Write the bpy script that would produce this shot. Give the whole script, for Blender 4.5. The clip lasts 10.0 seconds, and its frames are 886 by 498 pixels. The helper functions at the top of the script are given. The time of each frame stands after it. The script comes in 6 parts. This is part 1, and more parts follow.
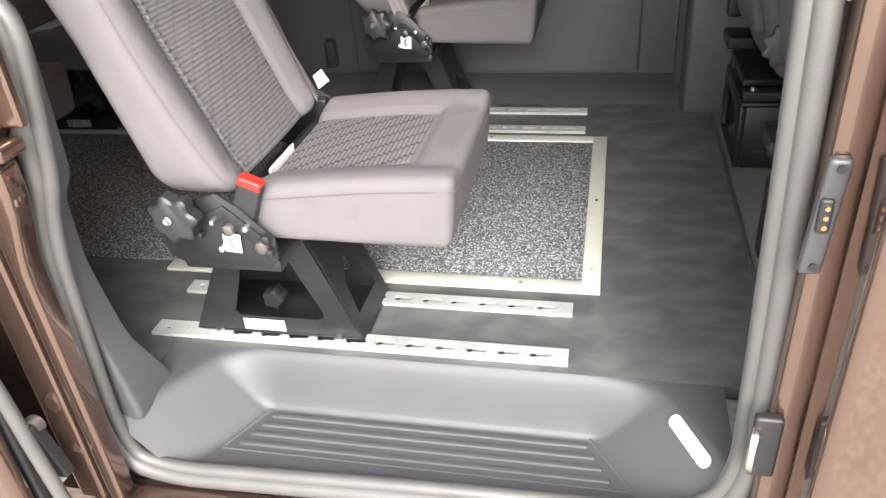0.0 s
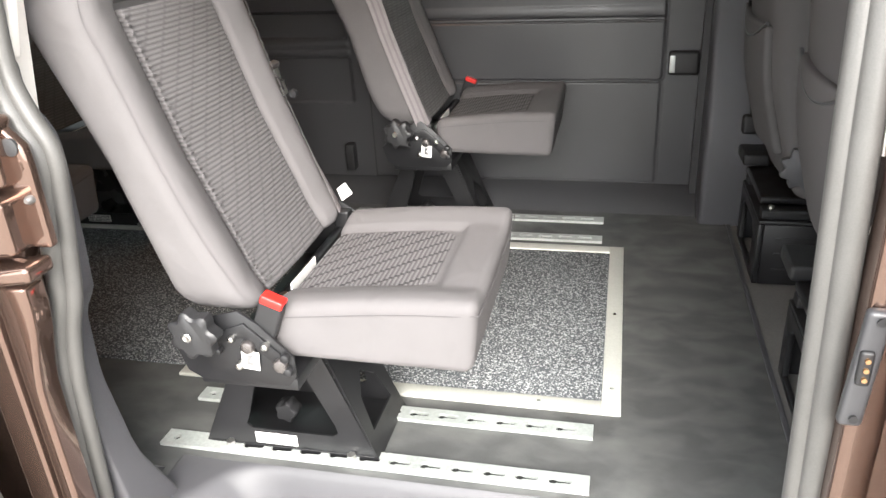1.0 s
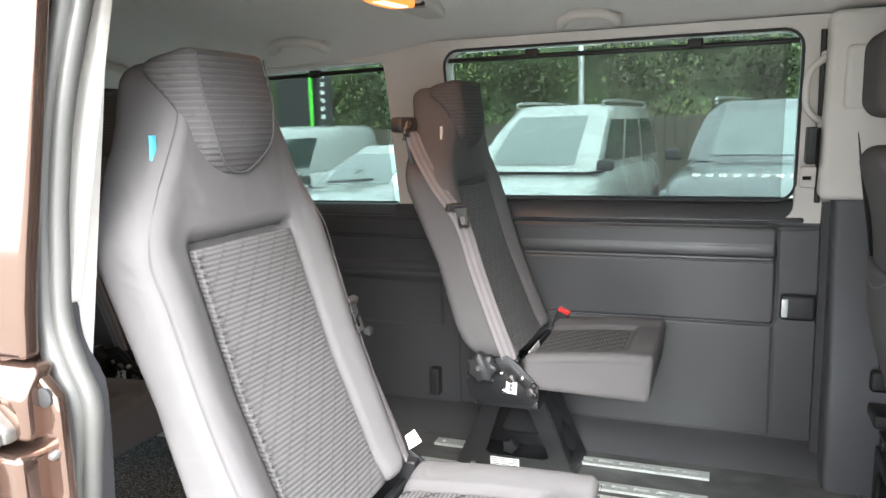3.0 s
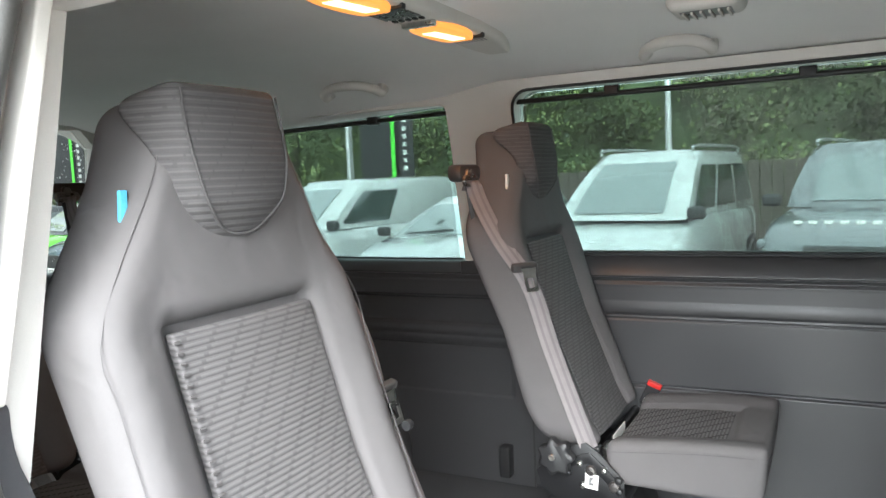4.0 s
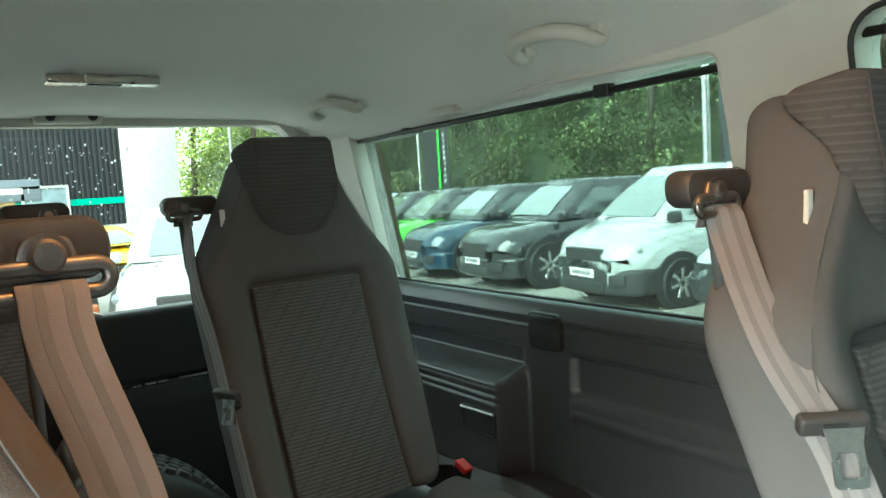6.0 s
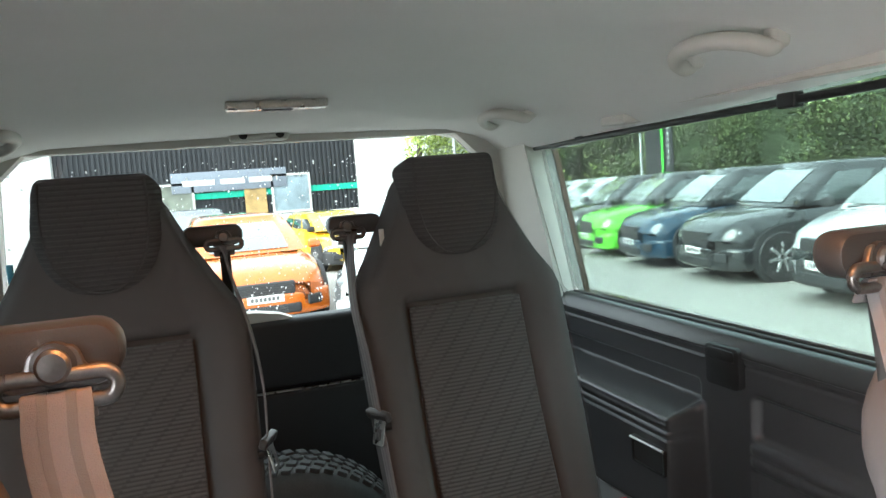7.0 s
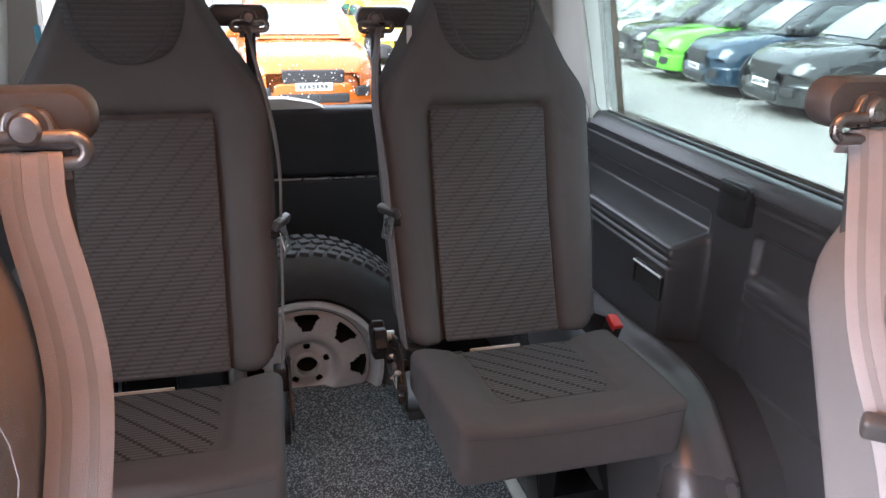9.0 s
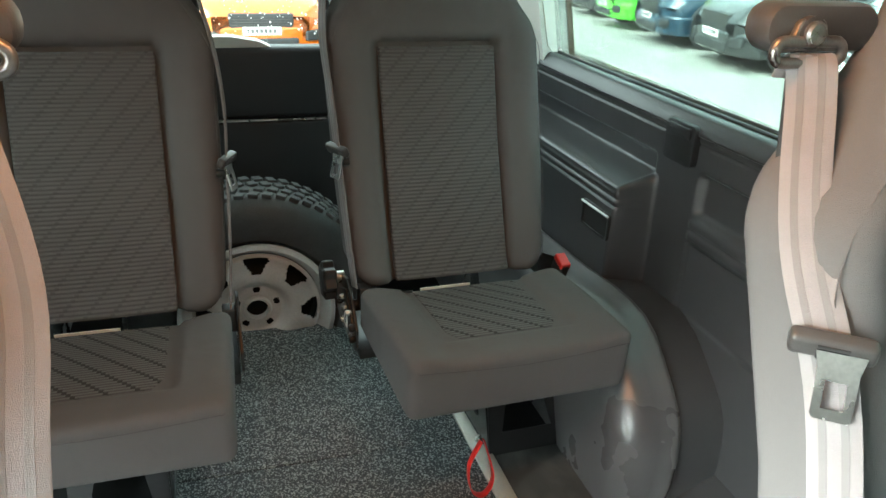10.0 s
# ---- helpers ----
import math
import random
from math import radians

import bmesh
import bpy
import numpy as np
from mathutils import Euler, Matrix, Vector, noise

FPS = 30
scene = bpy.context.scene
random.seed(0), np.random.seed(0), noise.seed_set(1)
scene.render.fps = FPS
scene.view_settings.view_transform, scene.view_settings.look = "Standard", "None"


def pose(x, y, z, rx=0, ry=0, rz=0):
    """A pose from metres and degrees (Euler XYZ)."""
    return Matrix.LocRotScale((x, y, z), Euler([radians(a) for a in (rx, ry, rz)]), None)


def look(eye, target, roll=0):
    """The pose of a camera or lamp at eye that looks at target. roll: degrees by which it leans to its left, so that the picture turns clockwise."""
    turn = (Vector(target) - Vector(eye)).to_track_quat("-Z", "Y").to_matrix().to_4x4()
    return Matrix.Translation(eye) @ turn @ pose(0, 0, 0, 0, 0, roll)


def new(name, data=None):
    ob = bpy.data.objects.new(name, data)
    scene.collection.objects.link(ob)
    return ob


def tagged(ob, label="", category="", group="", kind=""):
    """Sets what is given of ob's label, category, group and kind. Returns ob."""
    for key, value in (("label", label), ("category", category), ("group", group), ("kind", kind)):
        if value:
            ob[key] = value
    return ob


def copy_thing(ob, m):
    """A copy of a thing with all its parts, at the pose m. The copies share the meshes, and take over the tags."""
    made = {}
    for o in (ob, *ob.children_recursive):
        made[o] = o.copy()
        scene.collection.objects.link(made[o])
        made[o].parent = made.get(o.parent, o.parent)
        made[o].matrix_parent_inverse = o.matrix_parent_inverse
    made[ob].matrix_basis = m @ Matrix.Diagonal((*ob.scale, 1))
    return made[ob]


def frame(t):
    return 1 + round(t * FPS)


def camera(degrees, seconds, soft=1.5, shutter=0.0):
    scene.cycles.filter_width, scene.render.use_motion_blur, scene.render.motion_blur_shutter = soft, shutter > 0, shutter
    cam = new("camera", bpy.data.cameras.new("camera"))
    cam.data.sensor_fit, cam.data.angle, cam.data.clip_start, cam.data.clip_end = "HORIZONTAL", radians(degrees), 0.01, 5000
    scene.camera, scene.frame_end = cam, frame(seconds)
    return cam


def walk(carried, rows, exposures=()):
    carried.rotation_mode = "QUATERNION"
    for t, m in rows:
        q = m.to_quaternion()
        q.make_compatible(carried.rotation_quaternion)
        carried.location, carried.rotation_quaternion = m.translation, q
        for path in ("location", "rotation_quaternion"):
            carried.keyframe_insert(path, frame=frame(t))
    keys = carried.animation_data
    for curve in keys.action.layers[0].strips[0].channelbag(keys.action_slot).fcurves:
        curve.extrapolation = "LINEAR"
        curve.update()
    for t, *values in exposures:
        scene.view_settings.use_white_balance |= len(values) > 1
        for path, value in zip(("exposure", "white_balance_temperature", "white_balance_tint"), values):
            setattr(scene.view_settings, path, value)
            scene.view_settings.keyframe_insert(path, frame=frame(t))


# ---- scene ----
EXPO = [(0,1.38,6600,12),(1.2,1.62,6500,10),(2.5,1.95,6250,8),(4,1.88,6000,6),(4.5,2.05,6100,5),(5,2.15,6350,0),(5.5,2.42,6150,-13),(6,2.55,6000,-14),(7.5,2.8,6000,18),(8.5,2.85,5850,26),(9,3.08,5900,20),(9.5,3.22,6000,10),(10,3.3,6050,-6)]
cam = camera(61.0, 10.0)
PATH = [
    (0, (0.049, -0.105, 0.953), (-0.36, 1.549, -0.094), -4.6),
    (0.5, (0.029, -0.074, 0.978), (-0.369, 1.641, 0.029), -4.0),
    (1, (0.018, -0.073, 1.0), (-0.42, 1.687, 0.157), -3.1),
    (1.5, (0.026, -0.065, 1.025), (-0.468, 1.727, 0.288), -2.1),
    (2, (0.021, -0.033, 1.038), (-0.531, 1.787, 0.419), -1.4),
    (2.5, (0.02, 0.009, 1.045), (-0.61, 1.853, 0.594), -1.2),
    (2.7, (0.02, 0.035, 1.05), (-0.64, 1.88, 0.652), -1.4),
    (3.8, (0.0, 0.272, 1.033), (-0.877, 2.06, 0.84), -2.2),
    (4, (-0.037, 0.353, 1.041), (-0.956, 2.119, 0.854), -2.6),
    (4.5, (-0.117, 0.532, 1.027), (-1.152, 2.233, 0.842), -3.1),
    (5, (-0.192, 0.841, 1.03), (-1.446, 2.386, 0.828), -3.9),
    (5.5, (-0.272, 1.183, 1.064), (-1.762, 2.503, 0.866), -3.6),
    (6, (-0.312, 1.286, 1.079), (-1.941, 2.433, 0.896), -3.5),
    (6.2, (-0.311, 1.305, 1.092), (-1.992, 2.374, 0.916), -3.5),
    (7.3, (-0.318, 1.498, 1.163), (-2.237, 2.009, 0.924), -4.1),
    (7.5, (-0.31, 1.515, 1.168), (-2.232, 1.988, 0.887), -3.8),
    (8, (-0.308, 1.511, 1.169), (-2.209, 1.955, 0.737), -2.1),
    (8.5, (-0.295, 1.505, 1.166), (-2.16, 1.949, 0.595), -0.3),
    (9, (-0.282, 1.508, 1.152), (-2.101, 1.969, 0.461), 1.2),
    (9.5, (-0.279, 1.51, 1.141), (-2.055, 1.998, 0.36), 2.5),
    (10, (-0.271, 1.514, 1.129), (-2.01, 2.084, 0.321), 2.5),
]
walk(cam, [(t, look(eye, target, roll)) for t, eye, target, roll in PATH], EXPO)
def ground_z(x):
    return -0.62 + 0.02 * max(min(x, 0.0), -45.0)


# ---- light: an overcast day ----
world = bpy.data.worlds.new("overcast_sky")
scene.world = world
world.use_nodes = True
wn = world.node_tree.nodes
sky = wn.new("ShaderNodeTexSky")
sky.sky_type, sky.sun_disc = "NISHITA", False
sky.sun_elevation, sky.sun_rotation = radians(35), radians(157)
sky.dust_density, sky.air_density, sky.ozone_density = 4.0, 1.0, 1.0
wn["Background"].inputs[1].default_value = 0.145
# a cloud layer greys the blue
grey = wn.new("ShaderNodeMix")
grey.data_type = "RGBA"
grey.inputs[0].default_value = 0.75
grey.inputs[7].default_value = (16.0, 16.5, 16.9, 1)
world.node_tree.links.new(sky.outputs[0], grey.inputs[6])
world.node_tree.links.new(grey.outputs[2], wn["Background"].inputs[0])

sun = new("sun", bpy.data.lights.new("sun", "SUN"))
sun.data.energy, sun.data.angle, sun.data.color = 4.2, radians(42), (1.0, 0.97, 0.93)
sun.matrix_world = look((2.4, -8.0, 5.6), (0, 0.5, 0))
# ---- materials ----
def mat(name, base, rough=0.6, metal=0.0, vary=0.12, fine=400.0, coarse=9.0, bump=0.15, coat=0.0, spec=0.5):
    """A surface with fine grain and coarse patches of wear."""
    m = bpy.data.materials.new(name)
    m.use_nodes = True
    nt = m.node_tree
    n, l = nt.nodes, nt.links
    b = n["Principled BSDF"]
    b.inputs["Roughness"].default_value, b.inputs["Metallic"].default_value = rough, metal
    b.inputs["Specular IOR Level"].default_value = spec
    b.inputs["Coat Weight"].default_value = coat
    tc = n.new("ShaderNodeTexCoord")
    na, nb = n.new("ShaderNodeTexNoise"), n.new("ShaderNodeTexNoise")
    na.inputs["Scale"].default_value, nb.inputs["Scale"].default_value = fine, coarse
    na.inputs["Detail"].default_value, nb.inputs["Detail"].default_value = 2.0, 4.0
    for q in (na, nb):
        l.new(tc.outputs["Object"], q.inputs["Vector"])
    add = n.new("ShaderNodeMath")
    add.operation = "ADD"
    l.new(na.outputs["Fac"], add.inputs[0])
    l.new(nb.outputs["Fac"], add.inputs[1])
    ramp = n.new("ShaderNodeMapRange")
    ramp.inputs[1].default_value, ramp.inputs[2].default_value = 0.65, 1.35
    ramp.inputs[3].default_value, ramp.inputs[4].default_value = 1 - vary, 1 + vary
    l.new(add.outputs[0], ramp.inputs[0])
    mul = n.new("ShaderNodeVectorMath")
    mul.operation = "SCALE"
    mul.inputs[0].default_value = base
    l.new(ramp.outputs[0], mul.inputs["Scale"])
    l.new(mul.outputs[0], b.inputs["Base Color"])
    rr = n.new("ShaderNodeMapRange")
    rr.inputs[1].default_value, rr.inputs[2].default_value = 0.3, 0.7
    rr.inputs[3].default_value, rr.inputs[4].default_value = max(rough - 0.07, 0.02), min(rough + 0.07, 1)
    l.new(nb.outputs["Fac"], rr.inputs[0])
    l.new(rr.outputs[0], b.inputs["Roughness"])
    if bump:
        bp = n.new("ShaderNodeBump")
        bp.inputs["Strength"].default_value, bp.inputs["Distance"].default_value = bump, 0.002
        l.new(na.outputs["Fac"], bp.inputs["Height"])
        l.new(bp.outputs[0], b.inputs["Normal"])
    return m


def math_node(nt, op, a, b=None):
    q = nt.nodes.new("ShaderNodeMath")
    q.operation = op
    for i, v in enumerate((a, b)):
        if v is None:
            continue
        if isinstance(v, (int, float)):
            q.inputs[i].default_value = v
        else:
            nt.links.new(v, q.inputs[i])
    return q.outputs[0]


def woven(name, base, across, along, dash_base, pitch=0.0068, relief=0.6, thin=0.62, gap=0.5, span=0.8):
    """Ribbed seat cloth: rows of dashes whose breaks run diagonally. across, along: axes 0 x, 1 y, 2 z."""
    m = mat(name, base, 0.9, vary=0.12, fine=900, coarse=12, bump=0.0, spec=0.25)
    nt = m.node_tree
    b = nt.nodes["Principled BSDF"]
    sep = nt.nodes.new("ShaderNodeSeparateXYZ")
    tc = nt.nodes["Texture Coordinate"]
    nt.links.new(tc.outputs["Object"], sep.inputs[0])
    u, v = sep.outputs[across], sep.outputs[along]
    rowpos = math_node(nt, "DIVIDE", v, pitch)
    row = math_node(nt, "FLOOR", rowpos)
    inrow = math_node(nt, "FRACT", rowpos)
    wave = math_node(nt, "SINE", math_node(nt, "MULTIPLY", inrow, math.pi))
    dash = math_node(nt, "FRACT", math_node(nt, "ADD", math_node(nt, "DIVIDE", u, 0.048), math_node(nt, "MULTIPLY", row, -0.15)))
    lit = math_node(nt, "MULTIPLY", math_node(nt, "GREATER_THAN", wave, thin), math_node(nt, "LESS_THAN", dash, span))
    broken = math_node(nt, "GREATER_THAN", dash, span)
    mix = nt.nodes.new("ShaderNodeMix")
    mix.data_type = "RGBA"
    nt.links.new(lit, mix.inputs[0])
    old = b.inputs["Base Color"].links[0].from_socket
    nt.links.new(old, mix.inputs[6])
    mix.inputs[7].default_value = (*dash_base, 1)
    shade = nt.nodes.new("ShaderNodeVectorMath")
    shade.operation = "SCALE"
    nt.links.new(mix.outputs[2], shade.inputs[0])
    nt.links.new(math_node(nt, "SUBTRACT", 1.0, math_node(nt, "MULTIPLY", broken, gap)), shade.inputs["Scale"])
    nt.links.new(shade.outputs[0], b.inputs["Base Color"])
    bp = nt.nodes.new("ShaderNodeBump")
    bp.inputs["Strength"].default_value, bp.inputs["Distance"].default_value = relief, 0.004
    nt.links.new(math_node(nt, "ADD", wave, math_node(nt, "MULTIPLY", lit, 0.05)), bp.inputs["Height"])
    nt.links.new(bp.outputs[0], b.inputs["Normal"])
    return m


def glass(name, tint, rough=0.0, keep=0.9):
    """A thin pane: mostly clear, with a real reflection."""
    m = bpy.data.materials.new(name)
    m.use_nodes = True
    nt = m.node_tree
    n, l = nt.nodes, nt.links
    n.remove(n["Principled BSDF"])
    tr, gl, mx, fr = n.new("ShaderNodeBsdfTransparent"), n.new("ShaderNodeBsdfGlossy"), n.new("ShaderNodeMixShader"), n.new("ShaderNodeLayerWeight")
    tr.inputs[0].default_value = (*tint, 1)
    gl.inputs["Roughness"].default_value = rough
    fr.inputs["Blend"].default_value = 0.5
    grow = math_node(nt, "POWER", fr.outputs["Facing"], 3.0)
    l.new(math_node(nt, "ADD", math_node(nt, "MULTIPLY", grow, 0.35), 0.03), mx.inputs[0])
    l.new(tr.outputs[0], mx.inputs[1])
    l.new(gl.outputs[0], mx.inputs[2])
    l.new(mx.outputs[0], n["Material Output"].inputs[0])
    return m


def perforated(name, base, hole, pitch):
    """Woven blind cloth: a fine grid of holes lets the view through."""
    m = mat(name, base, 0.8, vary=0.1, bump=0)
    nt = m.node_tree
    b = nt.nodes["Principled BSDF"]
    sep = nt.nodes.new("ShaderNodeSeparateXYZ")
    nt.links.new(nt.nodes["Texture Coordinate"].outputs["Object"], sep.inputs[0])
    waves = []
    for s in (sep.outputs[0], sep.outputs[2]):
        f = math_node(nt, "FRACT", math_node(nt, "DIVIDE", s, pitch))
        waves.append(math_node(nt, "ABSOLUTE", math_node(nt, "SUBTRACT", f, 0.5)))
    far = math_node(nt, "MAXIMUM", waves[0], waves[1])
    hole_here = math_node(nt, "LESS_THAN", far, hole / 2)
    tr, mx = nt.nodes.new("ShaderNodeBsdfTransparent"), nt.nodes.new("ShaderNodeMixShader")
    nt.links.new(hole_here, mx.inputs[0])
    nt.links.new(b.outputs[0], mx.inputs[1])
    nt.links.new(tr.outputs[0], mx.inputs[2])
    nt.links.new(mx.outputs[0], nt.nodes["Material Output"].inputs[0])
    return m


def glow(name, colour, strength):
    m = bpy.data.materials.new(name)
    m.use_nodes = True
    b = m.node_tree.nodes["Principled BSDF"]
    b.inputs["Base Color"].default_value = (*colour, 1)
    b.inputs["Emission Color"].default_value = (*colour, 1)
    b.inputs["Emission Strength"].default_value = strength
    return m


CLOTH = mat("grey_seat_cloth", (0.122, 0.115, 0.116), 0.92, vary=0.07, fine=1100, coarse=7, bump=0.35, spec=0.2)


def wrinkle(m, scale, depth):
    """Adds slack folds and puckers to a padded cover."""
    nt = m.node_tree
    b = nt.nodes["Principled BSDF"]
    w = nt.nodes.new("ShaderNodeTexNoise")
    w.inputs["Scale"].default_value, w.inputs["Detail"].default_value, w.inputs["Distortion"].default_value = scale, 2.0, 0.6
    nt.links.new(nt.nodes["Texture Coordinate"].outputs["Object"], w.inputs["Vector"])
    bp = nt.nodes.new("ShaderNodeBump")
    bp.inputs["Strength"].default_value, bp.inputs["Distance"].default_value = 0.5, depth
    nt.links.new(w.outputs["Fac"], bp.inputs["Height"])
    nt.links.new(b.inputs["Normal"].links[0].from_socket, bp.inputs["Normal"])
    nt.links.new(bp.outputs[0], b.inputs["Normal"])


wrinkle(CLOTH, 11.0, 0.012)
RIB_BACK = woven("ribbed_back_cloth", (0.098, 0.093, 0.094), 1, 2, (0.123, 0.117, 0.118), pitch=0.0076, relief=0.34, thin=0.72, gap=0.04, span=0.84)
RIB_SEAT = woven("ribbed_seat_cloth", (0.088, 0.083, 0.084), 1, 0, (0.142, 0.136, 0.137), pitch=0.0082, relief=0.5, thin=0.64, gap=0.45, span=0.84)
RIB_HEAD = woven("ribbed_headrest_cloth", (0.086, 0.082, 0.083), 1, 2, (0.108, 0.103, 0.103), pitch=0.0098, relief=0.38, thin=0.93, gap=0.03, span=0.95)
PIPING = mat("dark_seam", (0.078, 0.074, 0.075), 0.9, bump=0.2)
BLACK = mat("black_painted_steel", (0.012, 0.012, 0.013), 0.38, vary=0.2, fine=600, coarse=20, bump=0.08)
PLASTIC = mat("black_plastic", (0.016, 0.016, 0.017), 0.45, vary=0.15, fine=700, coarse=25, bump=0.1)
CHROME = mat("bright_zinc", (0.62, 0.61, 0.58), 0.3, 1.0, vary=0.15, fine=200, coarse=30, bump=0.05)
RAILM = mat("galvanised_rail", (0.60, 0.63, 0.60), 0.42, 0.55, vary=0.15, fine=150, coarse=14, bump=0.08)
STRIPM = mat("pale_anodised_strip", (0.66, 0.66, 0.60), 0.45, 0.35, vary=0.08, fine=200, coarse=10, bump=0.04)
RED = mat("red_button", (0.55, 0.02, 0.015), 0.35, bump=0.0, vary=0.08)
WHITE = mat("white_label", (0.78, 0.77, 0.74), 0.6, bump=0.05, vary=0.06)
INK = mat("grey_print", (0.12, 0.12, 0.12), 0.7, bump=0.0)
BLUE = mat("blue_tag", (0.10, 0.42, 0.62), 0.6, bump=0.1)
STRIPE = mat("dark_belt_stripe", (0.185, 0.168, 0.171), 0.75, vary=0.1, fine=1500, coarse=30, bump=0.5, spec=0.3)
GUIDE = mat("dark_plated_steel", (0.20, 0.185, 0.18), 0.32, 0.85, vary=0.15, fine=300, coarse=30, bump=0.05)
DULL = mat("dull_cast_metal", (0.22, 0.21, 0.2), 0.45, 0.8, vary=0.15, fine=120, coarse=20, bump=0.1)
ARM = mat("satin_brown_black_plastic", (0.05, 0.046, 0.045), 0.36, vary=0.12, fine=700, coarse=25, bump=0.08)
WEB = mat("grey_belt_webbing", (0.24, 0.218, 0.221), 0.75, vary=0.1, fine=1500, coarse=30, bump=0.5, spec=0.3)
WEBD = mat("dark_belt_webbing", (0.03, 0.03, 0.03), 0.75, vary=0.1, fine=1500, coarse=30, bump=0.5)
TRIM = mat("dark_grey_trim_plastic", (0.047, 0.047, 0.050), 0.36, vary=0.06, fine=500, coarse=4, bump=0.04, spec=0.6)
STEPM = mat("grey_step_plastic", (0.066, 0.065, 0.070), 0.45, vary=0.1, fine=900, coarse=5, bump=0.3)
COVER = mat("light_grey_cover_plastic", (0.085, 0.083, 0.086), 0.3, vary=0.05, fine=500, coarse=5, bump=0.04, spec=0.8)
CREAM = mat("pale_pillar_trim", (0.66, 0.63, 0.59), 0.65, vary=0.05, fine=900, coarse=5, bump=0.15)
ROOFM = mat("grey_headliner_cloth", (0.85, 0.83, 0.81), 0.95, vary=0.05, fine=1200, coarse=3, bump=0.3, spec=0.1)
SEAL = mat("grey_rubber_seal", (0.082, 0.080, 0.076), 0.40, vary=0.12, fine=500, coarse=15, bump=0.12)
RUBBER = mat("black_rubber", (0.03, 0.03, 0.031), 0.6, vary=0.2, fine=300, coarse=20, bump=0.3)
PAINT = mat("brown_metallic_paint", (0.20, 0.130, 0.103), 0.09, 0.85, vary=0.05, fine=2500, coarse=4, bump=0.0, coat=0.6)
BLIND = perforated("perforated_blind_cloth", (0.06, 0.063, 0.06), 0.75, 0.0022)
TINT = glass("green_privacy_glass", (0.23, 0.305, 0.277))
# nearly opaque panes, darkened to keep daylight out of the cabin
DARKGLASS = glass("light_stopping_glass", (0.05, 0.06, 0.06))
CLEAR = glass("clear_rear_glass", (0.235, 0.253, 0.243))
WARM = glow("lit_lamp_lens", (1.0, 0.33, 0.06), 0.34)
HOT = glow("white_hot_bulb", (1.0, 0.74, 0.40), 0.8)


def floor_cloth():
    m = mat("dark_ribbed_floor_covering", (0.062, 0.063, 0.062), 0.8, vary=0.25, fine=700, coarse=14, bump=0.4)
    nt = m.node_tree
    w = nt.nodes.new("ShaderNodeTexNoise")
    w.inputs["Scale"].default_value, w.inputs["Detail"].default_value, w.inputs["Distortion"].default_value = 9.0, 10.0, 0.35
    mp = nt.nodes.new("ShaderNodeMapping")
    mp.inputs["Scale"].default_value = (0.9, 1.5, 1)
    nt.links.new(nt.nodes["Texture Coordinate"].outputs["Object"], mp.inputs[0])
    nt.links.new(mp.outputs[0], w.inputs["Vector"])
    r = nt.nodes.new("ShaderNodeMapRange")
    r.inputs[1].default_value, r.inputs[2].default_value = 0.40, 0.80
    nt.links.new(w.outputs["Fac"], r.inputs[0])
    mix = nt.nodes.new("ShaderNodeMix")
    mix.data_type = "RGBA"
    nt.links.new(r.outputs[0], mix.inputs[0])
    b = nt.nodes["Principled BSDF"]
    nt.links.new(b.inputs["Base Color"].links[0].from_socket, mix.inputs[6])
    mix.inputs[7].default_value = (0.125, 0.127, 0.122, 1)
    nt.links.new(mix.outputs[2], b.inputs["Base Color"])
    return m


def speckled(name, dark, light, scale, amount):
    m = mat(name, dark, 0.95, vary=0.2, fine=500, coarse=10, bump=0.6, spec=0.1)
    nt = m.node_tree
    w = nt.nodes.new("ShaderNodeTexNoise")
    w.inputs["Scale"].default_value, w.inputs["Detail"].default_value = scale, 3.0
    nt.links.new(nt.nodes["Texture Coordinate"].outputs["Object"], w.inputs["Vector"])
    r = nt.nodes.new("ShaderNodeMapRange")
    r.inputs[1].default_value, r.inputs[2].default_value = amount, amount + 0.1
    nt.links.new(w.outputs["Fac"], r.inputs[0])
    mix = nt.nodes.new("ShaderNodeMix")
    mix.data_type = "RGBA"
    nt.links.new(r.outputs[0], mix.inputs[0])
    b = nt.nodes["Principled BSDF"]
    nt.links.new(b.inputs["Base Color"].links[0].from_socket, mix.inputs[6])
    mix.inputs[7].default_value = (*light, 1)
    nt.links.new(mix.outputs[2], b.inputs["Base Color"])
    return m


FLOORM = floor_cloth()
CARPET = speckled("speckled_grey_carpet", (0.08, 0.087, 0.092), (0.41, 0.425, 0.425), 260.0, 0.51)
GROUNDM = speckled("pale_tarmac", (0.30, 0.285, 0.26), (0.40, 0.385, 0.355), 40.0, 0.5)
# ---- mesh tools ----
def part(name, bm, material, parent, label=""):
    """Links a bmesh as one smooth-shaded mesh object under a thing or a part."""
    bmesh.ops.recalc_face_normals(bm, faces=bm.faces)
    me = bpy.data.meshes.new(name)
    bm.to_mesh(me)
    bm.free()
    me.materials.append(material)
    ob = new(name, me)
    ob.parent = parent
    if label:
        ob["label"] = label
    return ob


def thing(name, label, category, group="", kind="", at=(0, 0, 0)):
    ob = new(name)
    ob.matrix_basis = pose(*at)
    ob.empty_display_size = 0.05
    return tagged(ob, label, category, group, kind)


def smooth(bm, angle=35):
    for f in bm.faces:
        f.smooth = True
    lim = radians(angle)
    for e in bm.edges:
        if len(e.link_faces) == 2 and e.calc_face_angle(0) > lim:
            e.smooth = False
    return bm


